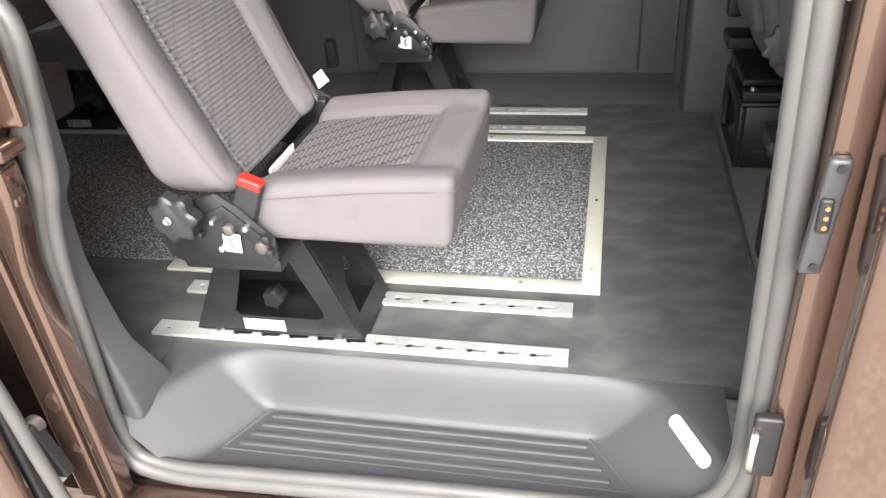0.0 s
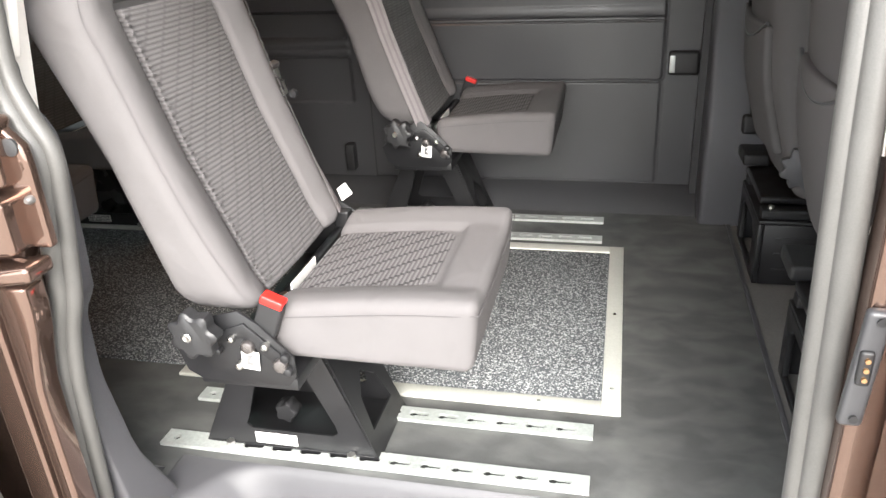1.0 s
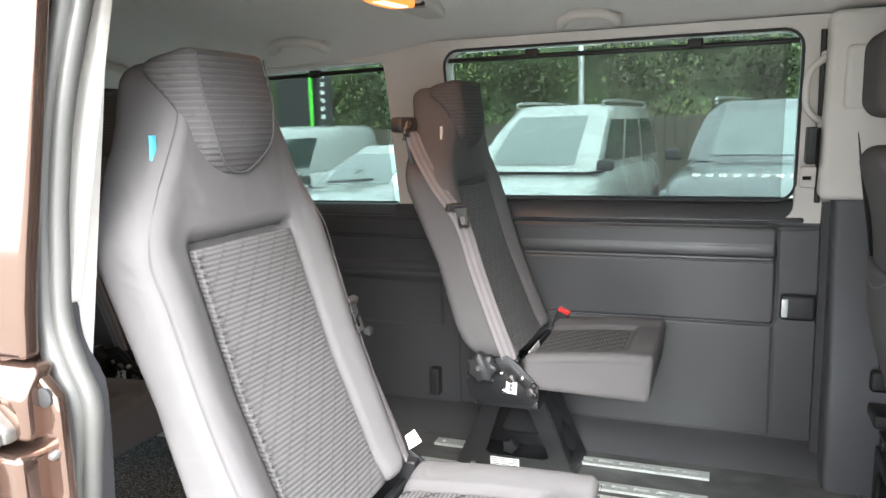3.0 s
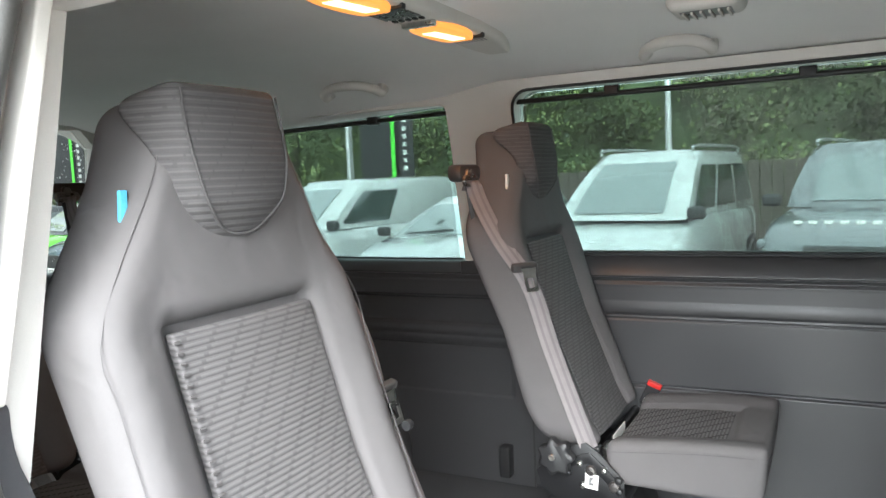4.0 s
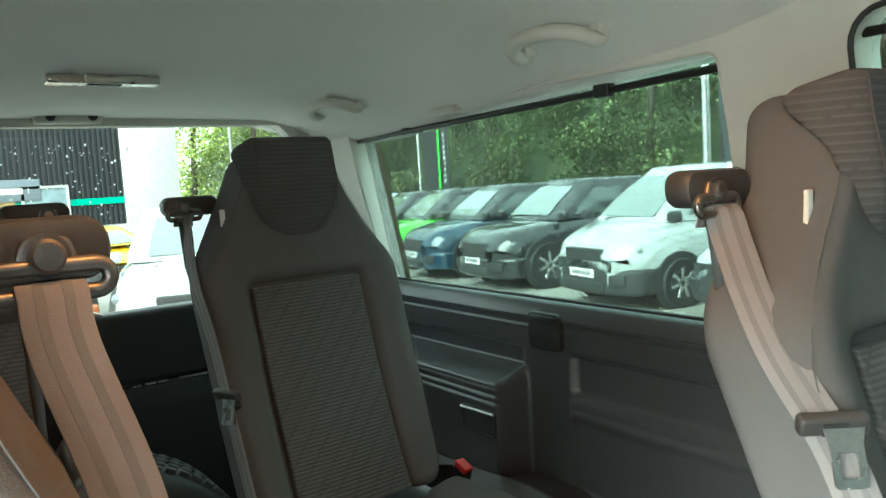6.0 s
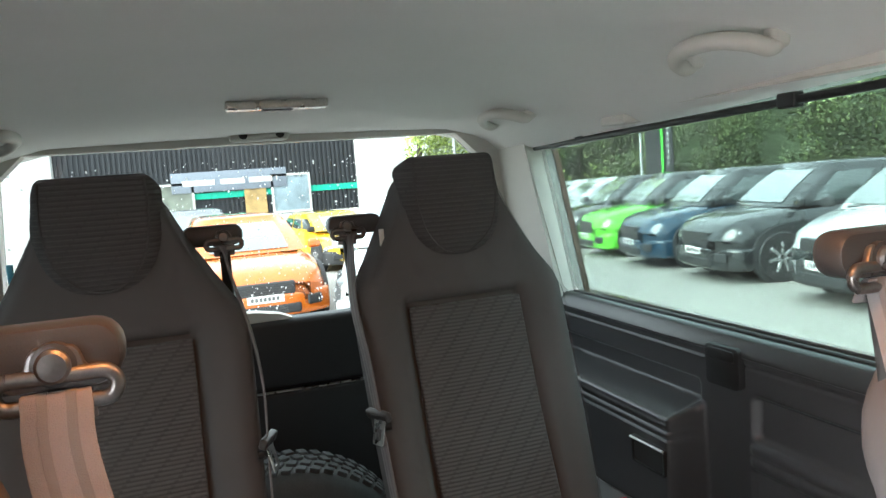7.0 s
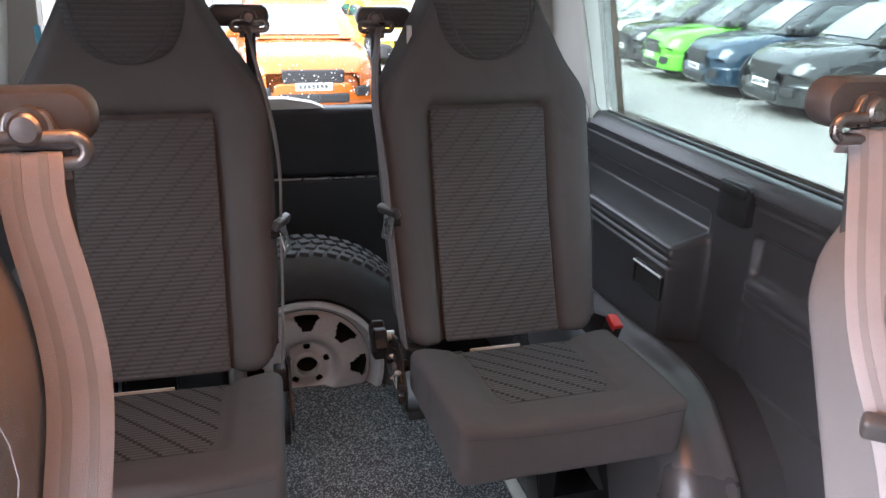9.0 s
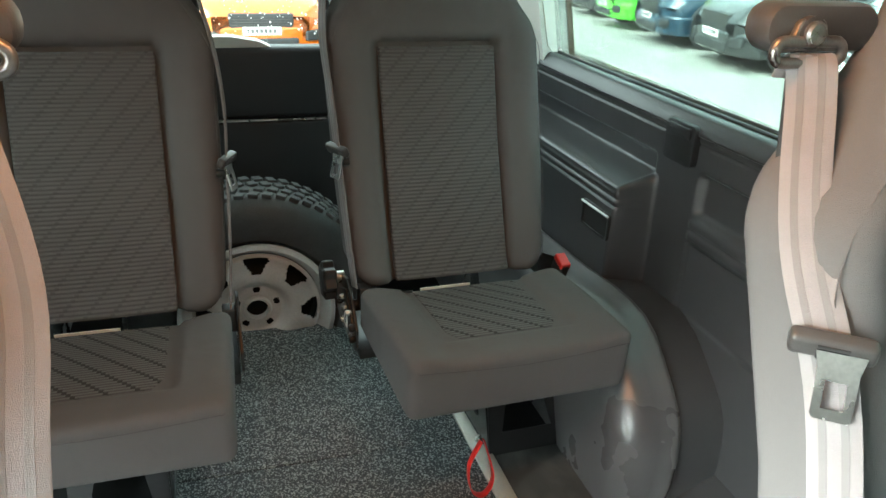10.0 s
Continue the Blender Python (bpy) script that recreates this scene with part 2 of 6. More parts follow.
def cuboid(x0, x1, y0, y1, z0, z1, r=0.0, seg=2, bm=None):
    """A box with bevelled edges."""
    b = bmesh.new()
    bmesh.ops.create_cube(b, size=1, matrix=Matrix.LocRotScale(((x0 + x1) / 2, (y0 + y1) / 2, (z0 + z1) / 2), None, (abs(x1 - x0), abs(y1 - y0), abs(z1 - z0))))
    if r:
        bmesh.ops.bevel(b, geom=list(b.edges), offset=r, segments=seg, profile=0.5, affect="EDGES")
    return join(bm, smooth(b))


def join(bm, b, m=None):
    """Adds bmesh b, moved by m, to bm."""
    if m is not None:
        b.transform(m)
    if bm is None:
        return b
    me = bpy.data.meshes.new("tmp")
    b.to_mesh(me)
    b.free()
    bm.from_mesh(me)
    bpy.data.meshes.remove(me)
    return bm


def prism(poly, axis, lo, hi, r=0.0, bm=None, holes=()):
    """Extrudes a polygon along an axis: poly in the two other axes, in order x, y, z. holes: polygons cut through."""
    def at(p, h):
        return {"x": (h, p[0], p[1]), "y": (p[0], h, p[1]), "z": (p[0], p[1], h)}[axis]
    b = bmesh.new()
    if holes:
        loops = []
        for ring in (poly, *holes):
            vs = [b.verts.new(at(p, lo)) for p in ring]
            loops += [b.edges.new((vs[i], vs[(i + 1) % len(vs)])) for i in range(len(vs))]
        bmesh.ops.triangle_fill(b, edges=loops, use_beauty=True)
        faces = list(b.faces)
    else:
        faces = [b.faces.new([b.verts.new(at(p, lo)) for p in poly])]
    res = bmesh.ops.extrude_face_region(b, geom=faces)
    shift = Vector(at((0, 0), hi)) - Vector(at((0, 0), lo))
    bmesh.ops.translate(b, verts=[v for v in res["geom"] if isinstance(v, bmesh.types.BMVert)], vec=shift)
    bmesh.ops.recalc_face_normals(b, faces=b.faces)
    if r:
        sharp = [e for e in b.edges if len(e.link_faces) == 2 and e.calc_face_angle(0) > 0.5]
        bmesh.ops.bevel(b, geom=sharp, offset=r, segments=2, profile=0.5, affect="EDGES", clamp_overlap=True)
    return join(bm, smooth(b))


def softbox(x0, x1, y0, y1, z0, z1, r, n, warp=None, bm=None):
    """A padded block: rounded edges of radius r, n cells along each axis, then bent by warp(x, y, z)."""
    def ticks(lo, hi, k):
        inner = [lo + r + (hi - lo - 2 * r) * i / k for i in range(k + 1)]
        return [lo, lo + 0.35 * r, lo + 0.7 * r] + inner + [hi - 0.7 * r, hi - 0.35 * r, hi]
    tx, ty, tz = ticks(x0, x1, n[0]), ticks(y0, y1, n[1]), ticks(z0, z1, n[2])
    b = bmesh.new()
    known = {}

    def vert(p):
        key = tuple(round(c, 6) for c in p)
        if key not in known:
            q = Vector((min(max(p[0], x0 + r), x1 - r), min(max(p[1], y0 + r), y1 - r), min(max(p[2], z0 + r), z1 - r)))
            d = Vector(p) - q
            if d.length > 1e-9:
                d = d.normalized() * r
            s = q + d
            known[key] = b.verts.new(warp(*s) if warp else s)
        return known[key]

    def sheet(ta, tb, at):
        for i in range(len(ta) - 1):
            for j in range(len(tb) - 1):
                b.faces.new([vert(at(ta[i], tb[j])), vert(at(ta[i + 1], tb[j])), vert(at(ta[i + 1], tb[j + 1])), vert(at(ta[i], tb[j + 1]))])
    for c in (x0, x1):
        sheet(ty, tz, lambda u, v: (c, u, v))
    for c in (y0, y1):
        sheet(tx, tz, lambda u, v: (u, c, v))
    for c in (z0, z1):
        sheet(tx, ty, lambda u, v: (u, v, c))
    bmesh.ops.recalc_face_normals(b, faces=b.faces)
    return join(bm, smooth(b, 60))


def loft(rings, closed=True, caps=True, bm=None, angle=40):
    """Skins a row of rings that have equal numbers of points."""
    b = bmesh.new()
    rows = [[b.verts.new(p) for p in ring] for ring in rings]
    n = len(rows[0])
    for a, c in zip(rows, rows[1:]):
        for i in range(n if closed else n - 1):
            j = (i + 1) % n
            b.faces.new((a[i], a[j], c[j], c[i]))
    if caps and closed:
        b.faces.new(rows[0])
        b.faces.new(rows[-1][::-1])
    bmesh.ops.recalc_face_normals(b, faces=b.faces)
    return join(bm, smooth(b, angle))


def tube(points, r, n=10, bm=None):
    """A round bar along points; r: one radius, or one for each point."""
    pts = [Vector(p) for p in points]
    rs = [r] * len(pts) if isinstance(r, (int, float)) else r
    rings = []
    up, s = Vector((0.13, 0.21, 1)).normalized(), None
    for i, p in enumerate(pts):
        d = (pts[min(i + 1, len(pts) - 1)] - pts[max(i - 1, 0)]).normalized()
        if s is None:
            s = d.cross(up if abs(d.dot(up)) < 0.98 else Vector((1, 0, 0)))
        s = (s - s.dot(d) * d).normalized()
        t = s.cross(d).normalized()
        rings.append([p + rs[i] * (math.cos(a) * s + math.sin(a) * t) for a in (2 * math.pi * k / n for k in range(n))])
    return loft(rings, bm=bm)


def spline(points, k=6):
    """A smooth run of points through those given."""
    pts = [Vector(p) for p in points]
    pts = [2 * pts[0] - pts[1]] + pts + [2 * pts[-1] - pts[-2]]
    out = []
    for i in range(1, len(pts) - 2):
        a, b, c, d = pts[i - 1:i + 3]
        for j in range(k):
            t = j / k
            out.append(0.5 * ((2 * b) + (c - a) * t + (2 * a - 5 * b + 4 * c - d) * t * t + (3 * b - a - 3 * c + d) * t ** 3))
    return out + [pts[-2]]


def ribbon(points, sides, width, thick=0.0016, bm=None, off=0.0):
    """A belt along points; sides: the direction across it at each point."""
    rings = []
    pts = [Vector(p) for p in points]
    for i, p in enumerate(pts):
        d = (pts[min(i + 1, len(pts) - 1)] - pts[max(i - 1, 0)]).normalized()
        s = Vector(sides[min(i, len(sides) - 1)])
        s = (s - s.dot(d) * d).normalized()
        n = d.cross(s)
        w = width / 2
        p = p + off * s
        rings.append([p + a * s + b * n for a, b in ((-w, -0.5 * thick), (-0.94 * w, -thick), (0, -thick), (0.94 * w, -thick), (w, -0.5 * thick), (w, 0.5 * thick), (0.94 * w, thick), (0, thick), (-0.94 * w, thick), (-w, 0.5 * thick))])
    return loft(rings, bm=bm, angle=50)


def lathe(profile, axis, centre, n=32, bm=None, close=False):
    """Turns (radius, height) pairs round an axis through centre."""
    def at(r, h, a):
        u, v = r * math.cos(a), r * math.sin(a)
        p = {"x": (h, u, v), "y": (u, h, v), "z": (u, v, h)}[axis]
        return Vector(p) + Vector(centre)
    rings = [[at(max(r, 1e-4), h, 2 * math.pi * k / n) for k in range(n)] for r, h in profile]
    return loft(rings, caps=not close, bm=bm)


def interp(x, pairs):
    """Straight-line reading of a table of (x, y)."""
    if x <= pairs[0][0]:
        return pairs[0][1]
    for (a, p), (b, q) in zip(pairs, pairs[1:]):
        if x <= b:
            return p + (q - p) * (x - a) / (b - a)
    return pairs[-1][1]


def ease(a, b, x):
    t = min(max((x - a) / (b - a), 0), 1)
    return t * t * (3 - 2 * t)


def scatter_bars(x0, x1, z0, z1, rows, y, axis="y", bm=None):
    """Short dark bars that stand for print too small to read."""
    h = (z1 - z0) / rows
    for i in range(rows):
        x = x0
        while x < x1 - 0.002:
            w = min(random.uniform(0.15, 0.4) * (x1 - x0), x1 - x)
            a = (x, x + w * 0.85, y, y + 0.0006, z0 + h * (i + 0.25), z0 + h * (i + 0.7))
            bm = cuboid(*(a if axis == "y" else (a[2], a[3], a[0], a[1], a[4], a[5])), bm=bm)
            x += w
    return bm
# ---- the van: floor, walls, ceiling, windows ----
MID = 1.655          # the van's centre line, across
REAR, NOSE = -2.66, 1.75


def across(y):
    return 2 * MID - y


def mirrored(bm):
    for v in bm.verts:
        v.co.y = across(v.co.y)
    bmesh.ops.reverse_faces(bm, faces=bm.faces)
    return bm


def round_rect(u0, u1, v0, v1, r, k=5):
    out = []
    for cu, cv, a0 in ((u1 - r, v1 - r, 0), (u0 + r, v1 - r, 90), (u0 + r, v0 + r, 180), (u1 - r, v0 + r, 270)):
        for i in range(k + 1):
            a = radians(a0 + 90 * i / k)
            out.append((cu + r * math.cos(a), cv + r * math.sin(a)))
    return out


def lean(bm):
    """The sides lean in above the waist."""
    for v in bm.verts:
        if v.co.z > 0.745:
            v.co.y -= (v.co.z - 0.745) * 0.19
    return bm


# floor
floor = thing("floor", "dark grey mottled vinyl van floor covering", "floor", kind="structure")
bm = cuboid(-2.25, 0.38, 0.985, 2.40, -0.03, 0.0)
part("floor_sheet", bm, FLOORM, floor)
bm = cuboid(-2.25, -0.8135, 0.86, 0.985, -0.03, 0.0)
part("floor_sheet", bm, FLOORM, floor)
part("cab_floor", cuboid(0.382, NOSE, 0.86, 2.40, -0.03, -0.002), mat("worn_grey_cab_floor", (0.15, 0.145, 0.135), 0.8, vary=0.2, fine=300, coarse=8), floor, "worn pale grey cab floor")
part("joint_strip", cuboid(0.372, 0.384, 0.99, 2.34, -0.002, 0.003, 0.001), STEPM, floor)
part("floor_sheet", cuboid(REAR, -2.25, 0.86, 2.40, -0.33, -0.30), FLOORM, floor, "low well behind the carpet")
part("well_face", cuboid(-2.27, -2.25, 0.86, 2.40, -0.30, -0.001), BLACK, floor)

# carpet insert with its pale metal edging
insert = thing("carpet_insert", "speckled grey carpet panel let into the van floor", "carpet", kind="structure")
part("carpet", cuboid(-1.628, 0.012, 1.285, 2.032, 0.0, 0.006, 0.002), CARPET, insert)
part("carpet", cuboid(-2.245, -1.632, 1.285, 2.032, 0.0, 0.006, 0.002), CARPET, insert)
part("edging_strip", cuboid(0.012, 0.053, 1.243, 2.076, 0.0, 0.008, 0.002), STRIPM, insert, "pale anodised metal edging")
part("edging_strip", cuboid(-0.975, 0.012, 1.243, 1.285, 0.0, 0.008, 0.002), STRIPM, insert)
part("edging_strip", cuboid(-2.245, 0.012, 2.033, 2.076, 0.0, 0.008, 0.002), STRIPM, insert)
for x, y in ((0.033, 1.33), (0.033, 1.66), (0.033, 1.99), (-0.12, 1.264), (-0.62, 1.264), (-0.3, 2.055), (-0.8, 2.055)):
    part("screw", lathe([(0.0045, 0.008), (0.0045, 0.0095), (0.002, 0.0097), (0.0, 0.0092)], "z", (x, y, 0), 10), CHROME, insert)


def key_slot(cx, cy):
    """A keyhole slot: a round end with a narrower tail."""
    pts = []
    for i in range(9):
        a = radians(40 + 280 * i / 8)
        pts.append((cx - 0.012 + 0.0095 * math.cos(a), cy + 0.0095 * math.sin(a)))
    for i in range(5):
        a = radians(-80 + 160 * i / 4)
        pts.append((cx + 0.018 + 0.0055 * math.cos(a), cy + 0.0055 * math.sin(a)))
    return pts


# near-black colour that stands for the shade inside slots, holes and recesses
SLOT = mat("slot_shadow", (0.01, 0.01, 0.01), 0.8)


def seat_rail(y0, y1, x0, x1):
    rail = thing("seat_rail", "galvanised steel floor rail with keyhole slots", "rail", "seat rails")
    cy = (y0 + y1) / 2
    holes = [key_slot(x1 - 0.055 - 0.062 * i, cy) for i in range(11)]
    ring = [(x0 + 0.028 + 0.008 * math.cos(a), cy + 0.008 * math.sin(a)) for a in (2 * math.pi * k / 10 for k in range(10))]
    part("track", prism([(x0, y0), (x1, y0), (x1, y1), (x0, y1)], "z", 0.001, 0.009, holes=holes + [ring]), RAILM, rail)
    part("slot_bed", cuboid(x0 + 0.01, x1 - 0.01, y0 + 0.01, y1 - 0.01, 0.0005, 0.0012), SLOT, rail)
    return rail


for y0, y1 in ((1.002, 1.047), (1.158, 1.2), (2.108, 2.152), (2.262, 2.306)):
    seat_rail(y0, y1, -0.876, -0.001 if y0 < 2 else -0.014)

# the entrance step
STEP_Z = -0.118


def step_height(x, y):
    left = (x + 0.80) - (y - 0.79) * 0.59
    right = (0.268 - x) - (y - 0.80) * 0.64
    back = 0.982 - y

    def soft(d, w):
        return min(max(d / w, 0.0), 1.0) * 0.45 + 0.55 * ease(0.0, w, d)
    k = soft(left, 0.115) * soft(right, 0.13) * soft(back, 0.045)
    return STEP_Z * k


step = thing("entrance_step", "moulded grey plastic step well with ribbed tread", "step", kind="structure")
b = bmesh.new()
NX, NY = 110, 40
grid = [[b.verts.new((x, y, step_height(x, y))) for y in (0.752 + 0.2325 * j / NY for j in range(NY + 1))] for x in (-0.812 + 1.09 * i / NX for i in range(NX + 1))]
for i in range(NX):
    for j in range(NY):
        b.faces.new((grid[i][j], grid[i + 1][j], grid[i + 1][j + 1], grid[i][j + 1]))
part("step_moulding", smooth(b, 80), STEPM, step)
for i in range(5):
    y = 0.835 + 0.026 * i
    xa, xb = -0.625 + 0.012 * i, 0.085 - 0.014 * i
    part("tread_rib", softbox(xa, xb, y, y + 0.012, STEP_Z - 0.004, STEP_Z + 0.0042, 0.003, (24, 2, 1)), STEPM, step)
rim = [(-0.655, 0.822), (0.125, 0.822), (0.035, 0.955), (-0.59, 0.955)]
for (xa, ya), (xb, yb) in zip(rim, rim[1:] + rim[:1]):
    part("tread_groove", tube([(xa, ya, STEP_Z + 0.001), (xb, yb, STEP_Z + 0.001)], 0.0022, 6), PIPING, step)
badge = thing("name_badge", "white oval plate with blue marking on the step", "badge")
bx, by, h = 0.213, 0.854, 0.004
nrm = Vector((-(step_height(bx + h, by) - step_height(bx - h, by)) / (2 * h), -(step_height(bx, by + h) - step_height(bx, by - h)) / (2 * h), 1)).normalized()
ax = Vector((0.043, -0.097, 0))
ax = (ax - ax.dot(nrm) * nrm).normalized()
lie = Matrix.LocRotScale(Vector((bx, by, step_height(bx, by))) + 0.002 * nrm, Matrix((ax, nrm.cross(ax), nrm)).transposed().to_quaternion(), None)
bm = prism(round_rect(-0.056, 0.056, -0.0125, 0.0125, 0.0122), "z", 0, 0.004, 0.0015)
bm.transform(lie)
part("plate", bm, WHITE, badge)
bm = None
for i in range(9):
    bm = cuboid(-0.04 + 0.009 * i, -0.034 + 0.009 * i, -0.004, 0.004, 0.004, 0.0046, bm=bm)
bm.transform(lie)
part("marking", bm, mat("blue_print", (0.30, 0.36, 0.60), 0.5), badge)

# side walls below the waist
low = [(2.365, -0.3), (2.365, 0.0), (2.40, 0.03), (2.455, 0.06), (2.512, 0.075), (2.512, 0.69), (2.515, 0.70), (2.518, 0.738), (2.60, 0.742), (2.66, 0.3), (2.62, -0.3)]
wall_n = thing("wall_north", "dark grey moulded plastic side trim of the van", "wall", kind="structure")
part("lower_trim", prism(low, "x", REAR, NOSE), TRIM, wall_n)
wall_s = thing("wall_south", "dark grey moulded plastic side trim beside the door", "wall", kind="structure")
near_low = low[:8] + [(2.575, 0.742), (2.60, 0.3), (2.59, -0.3)]
part("lower_trim", mirrored(prism(near_low, "x", REAR, -0.83)), TRIM, wall_s)
part("front_trim", mirrored(prism(near_low, "x", 0.30, NOSE)), TRIM, wall_s)
part("sill_trim", cuboid(-0.83, 0.30, 0.68, 0.752, -0.3, -0.14, 0.01), PAINT, wall_s)
part("under_step", cuboid(-0.83, 0.30, 0.752, 0.985, -0.3, STEP_Z - 0.012), BLACK, wall_s)

WINDOWS = {"rear": (-2.33, -1.06, 0.775, 1.26), "front": (-0.85, 0.19, 0.80, 1.278), "cab": (0.50, 1.45, 0.755, 1.20)}


def side_upper(x0, x1, holes, z0=0.737, ya=2.475, yb=2.56):
    outer = [(x0, z0), (x1, z0), (x1, 1.31), (x0, 1.31)]
    return lean(prism(outer, "y", ya, yb, holes=[round_rect(h[0], h[1], z0 + 0.005, h[3], 0.05 if h[0] > -1.5 else 0.022) for h in holes]))


part("upper_trim", side_upper(REAR, NOSE, list(WINDOWS.values())), CREAM, wall_n, "pale beige pillar and window trim")
part("upper_trim", mirrored(side_upper(REAR, -0.797, [WINDOWS["rear"]])), CREAM, wall_s, "pale beige pillar and window trim")
part("upper_trim", mirrored(side_upper(0.285, NOSE, [WINDOWS["cab"]])), CREAM, wall_s)
part("door_header", mirrored(side_upper(-0.797, 0.285, [], 1.245)), CREAM, wall_s)


# painted outer skin
for flip in (False, True):
    skin_holes = list(WINDOWS.values()) if not flip else []
    if flip:
        pieces = [side_upper(REAR, -0.79, [WINDOWS["rear"]], 0.74, 2.563, 2.58), side_upper(0.35, NOSE, [WINDOWS["cab"]], 0.74, 2.563, 2.58), prism([(REAR, -0.36), (-1.0, -0.36), (-1.0, 0.74), (REAR, 0.74)], "y", 2.612, 2.63)]
    else:
        pieces = [side_upper(REAR, NOSE, skin_holes, 0.74, 2.563, 2.58), cuboid(REAR, NOSE, 2.663, 2.68, -0.36, 0.745, 0.006)]
    for piece in pieces:
        part("body_skin", mirrored(piece) if flip else piece, PAINT, wall_s if flip else wall_n, "brown metallic body panel")


def lean_y(y, z):
    return y - max(z - 0.745, 0) * 0.19


def window(name, w, blind, flip=False, bar=1.185, dark=False, edge=0.0045, trim=RUBBER):
    x0, x1, z0, z1 = w
    win = thing(name, "tinted van side window with a black rubber edge" + (" and a raised mesh blind" if blind else ""), "window", kind="structure")

    def fin(bm):
        return mirrored(bm) if flip else bm
    pane = bmesh.new()
    pane.faces.new([pane.verts.new((x, 2.537, z)) for x, z in round_rect(x0 - 0.01, x1 + 0.01, z0 - 0.01, z1 + 0.01, 0.055)])
    lean(pane)
    part("pane", fin(pane), DARKGLASS if dark else TINT, win).visible_shadow = dark or x0 > -1.5
    ring = [(x, lean_y(2.474 + 0.03 * (1 - ease(z0, z0 + 0.06, z)), z), z) for x, z in round_rect(x0, x1, z0, z1, 0.05 if x0 > -1.5 else 0.022)]
    cap = softbox(x0 - 0.03, x1 + 0.03, 2.468, 2.535, 0.737, z0 + 0.004, 0.008, (12, 3, 3), lambda x, y, z: (x, y + (0.036 * ((z - 0.737) / 0.05) ** 1.5 if y < 2.5 and z > 0.737 else 0), z))
    part("sill_cap", fin(lean(cap)), TRIM, win)
    part("rubber_edge", fin(tube(ring + ring[:1], edge, 8)), trim, win)
    if blind:
        sheet = bmesh.new()
        sheet.faces.new([sheet.verts.new((x, 2.512, z)) for x, z in ((x0 + 0.025, z0 + 0.004), (x1 - 0.035, z0 + 0.004), (x1 - 0.035, bar), (x0 + 0.025, bar))])
        lean(sheet)
        part("blind_cloth", fin(sheet), BLIND, win, "black perforated roller blind cloth")
        y, dz = lean_y(2.508, bar), 0.014 if x0 < -1.5 else 0.0
        part("blind_bar", fin(tube([(x0 + 0.004, y, bar - dz), (x1 - 0.008, y, bar + dz)], 0.0075, 10)), PLASTIC, win)
        for x in (x0 + 0.28, x1 - 0.28):
            part("blind_hook", fin(softbox(x - 0.02, x + 0.02, y - 0.012, y + 0.012, bar - 0.004, bar + 0.022, 0.004, (2, 2, 2))), PLASTIC, win)
        part("blind_roller", fin(tube([(x0 + 0.02, 2.514, z0 + 0.004), (x1 - 0.03, 2.514, z0 + 0.004)], 0.006, 10)), PLASTIC, win)
    return win


window("window_1", WINDOWS["front"], True, bar=1.25)
window("window_2", WINDOWS["rear"], True, bar=1.224, edge=0.002, trim=CREAM)
part("pillar_foot", lean(softbox(-1.08, -0.815, 2.466, 2.50, 0.735, 0.782, 0.008, (4, 2, 3), lambda x, y, z: (x, y + (0.006 * (z - 0.735) / 0.05 if y < 2.48 else 0), z))), TRIM, wall_n)
window("window_3", WINDOWS["cab"], False, dark=True)
window("window_4", WINDOWS["rear"], True, True, dark=True)
window("window_5", WINDOWS["cab"], False, True, dark=True)

# ceiling: a shallow vault
ceiling = thing("ceiling", "pale grey cloth headliner over the whole van", "ceiling", kind="structure")


def roof_z(x, y):
    d = abs(y - MID) / 0.78
    edge = interp(x, [(-2.66, 1.195), (-2.2, 1.207), (-1.07, 1.262), (-0.85, 1.305), (1.0, 1.312)])
    z = interp(d, [(0, 1.382), (0.3, 1.378), (0.5, 1.368), (0.65, 1.354)])
    if d > 0.65:
        z += (edge - 1.354) * min((d - 0.65) / 0.32, 1.0) ** 1.3
    rear = min(interp(d, [(0, 1.300), (0.7, 1.292), (0.84, 1.266), (0.945, 1.236), (1.1, 1.228)]), z)
    k = 1 - ease(-2.55, -1.6, x)
    return z + (rear - z) * k - 0.05 * ease(0.9, 1.7, x)


b = bmesh.new()
nx, ny = 60, 36
rows = []
for i in range(nx + 1):
    x = REAR - 0.02 + (NOSE + 0.02 - REAR) * i / nx
    rows.append([b.verts.new((x, y, roof_z(x, y))) for y in (MID - 0.83 + 1.66 * j / ny for j in range(ny + 1))])
for i in range(nx):
    for j in range(ny):
        b.faces.new((rows[i][j], rows[i + 1][j], rows[i + 1][j + 1], rows[i][j + 1]))
part("headliner", smooth(b, 80), ROOFM, ceiling)
part("roof_skin", cuboid(REAR - 0.1, NOSE + 0.1, MID - 0.86, MID + 0.86, 1.40, 1.43, 0.01), PAINT, ceiling, "brown painted roof skin")

part("head_tube", tube([(-0.83, 2.392, 1.288), (0.24, 2.392, 1.292)], 0.009, 10), CREAM, ceiling, "pale edge roll over the window")
part("head_rubber", tube([(-0.85, 2.40, 1.306), (0.26, 2.40, 1.312)], 0.007, 8), RUBBER, ceiling)

# tailgate
def sheet_x(x, y0, y1, z0, z1):
    b = bmesh.new()
    b.faces.new([b.verts.new(q) for q in ((x, y0, z0), (x, y1, z0), (x, y1, z1), (x, y0, z1))])
    return b


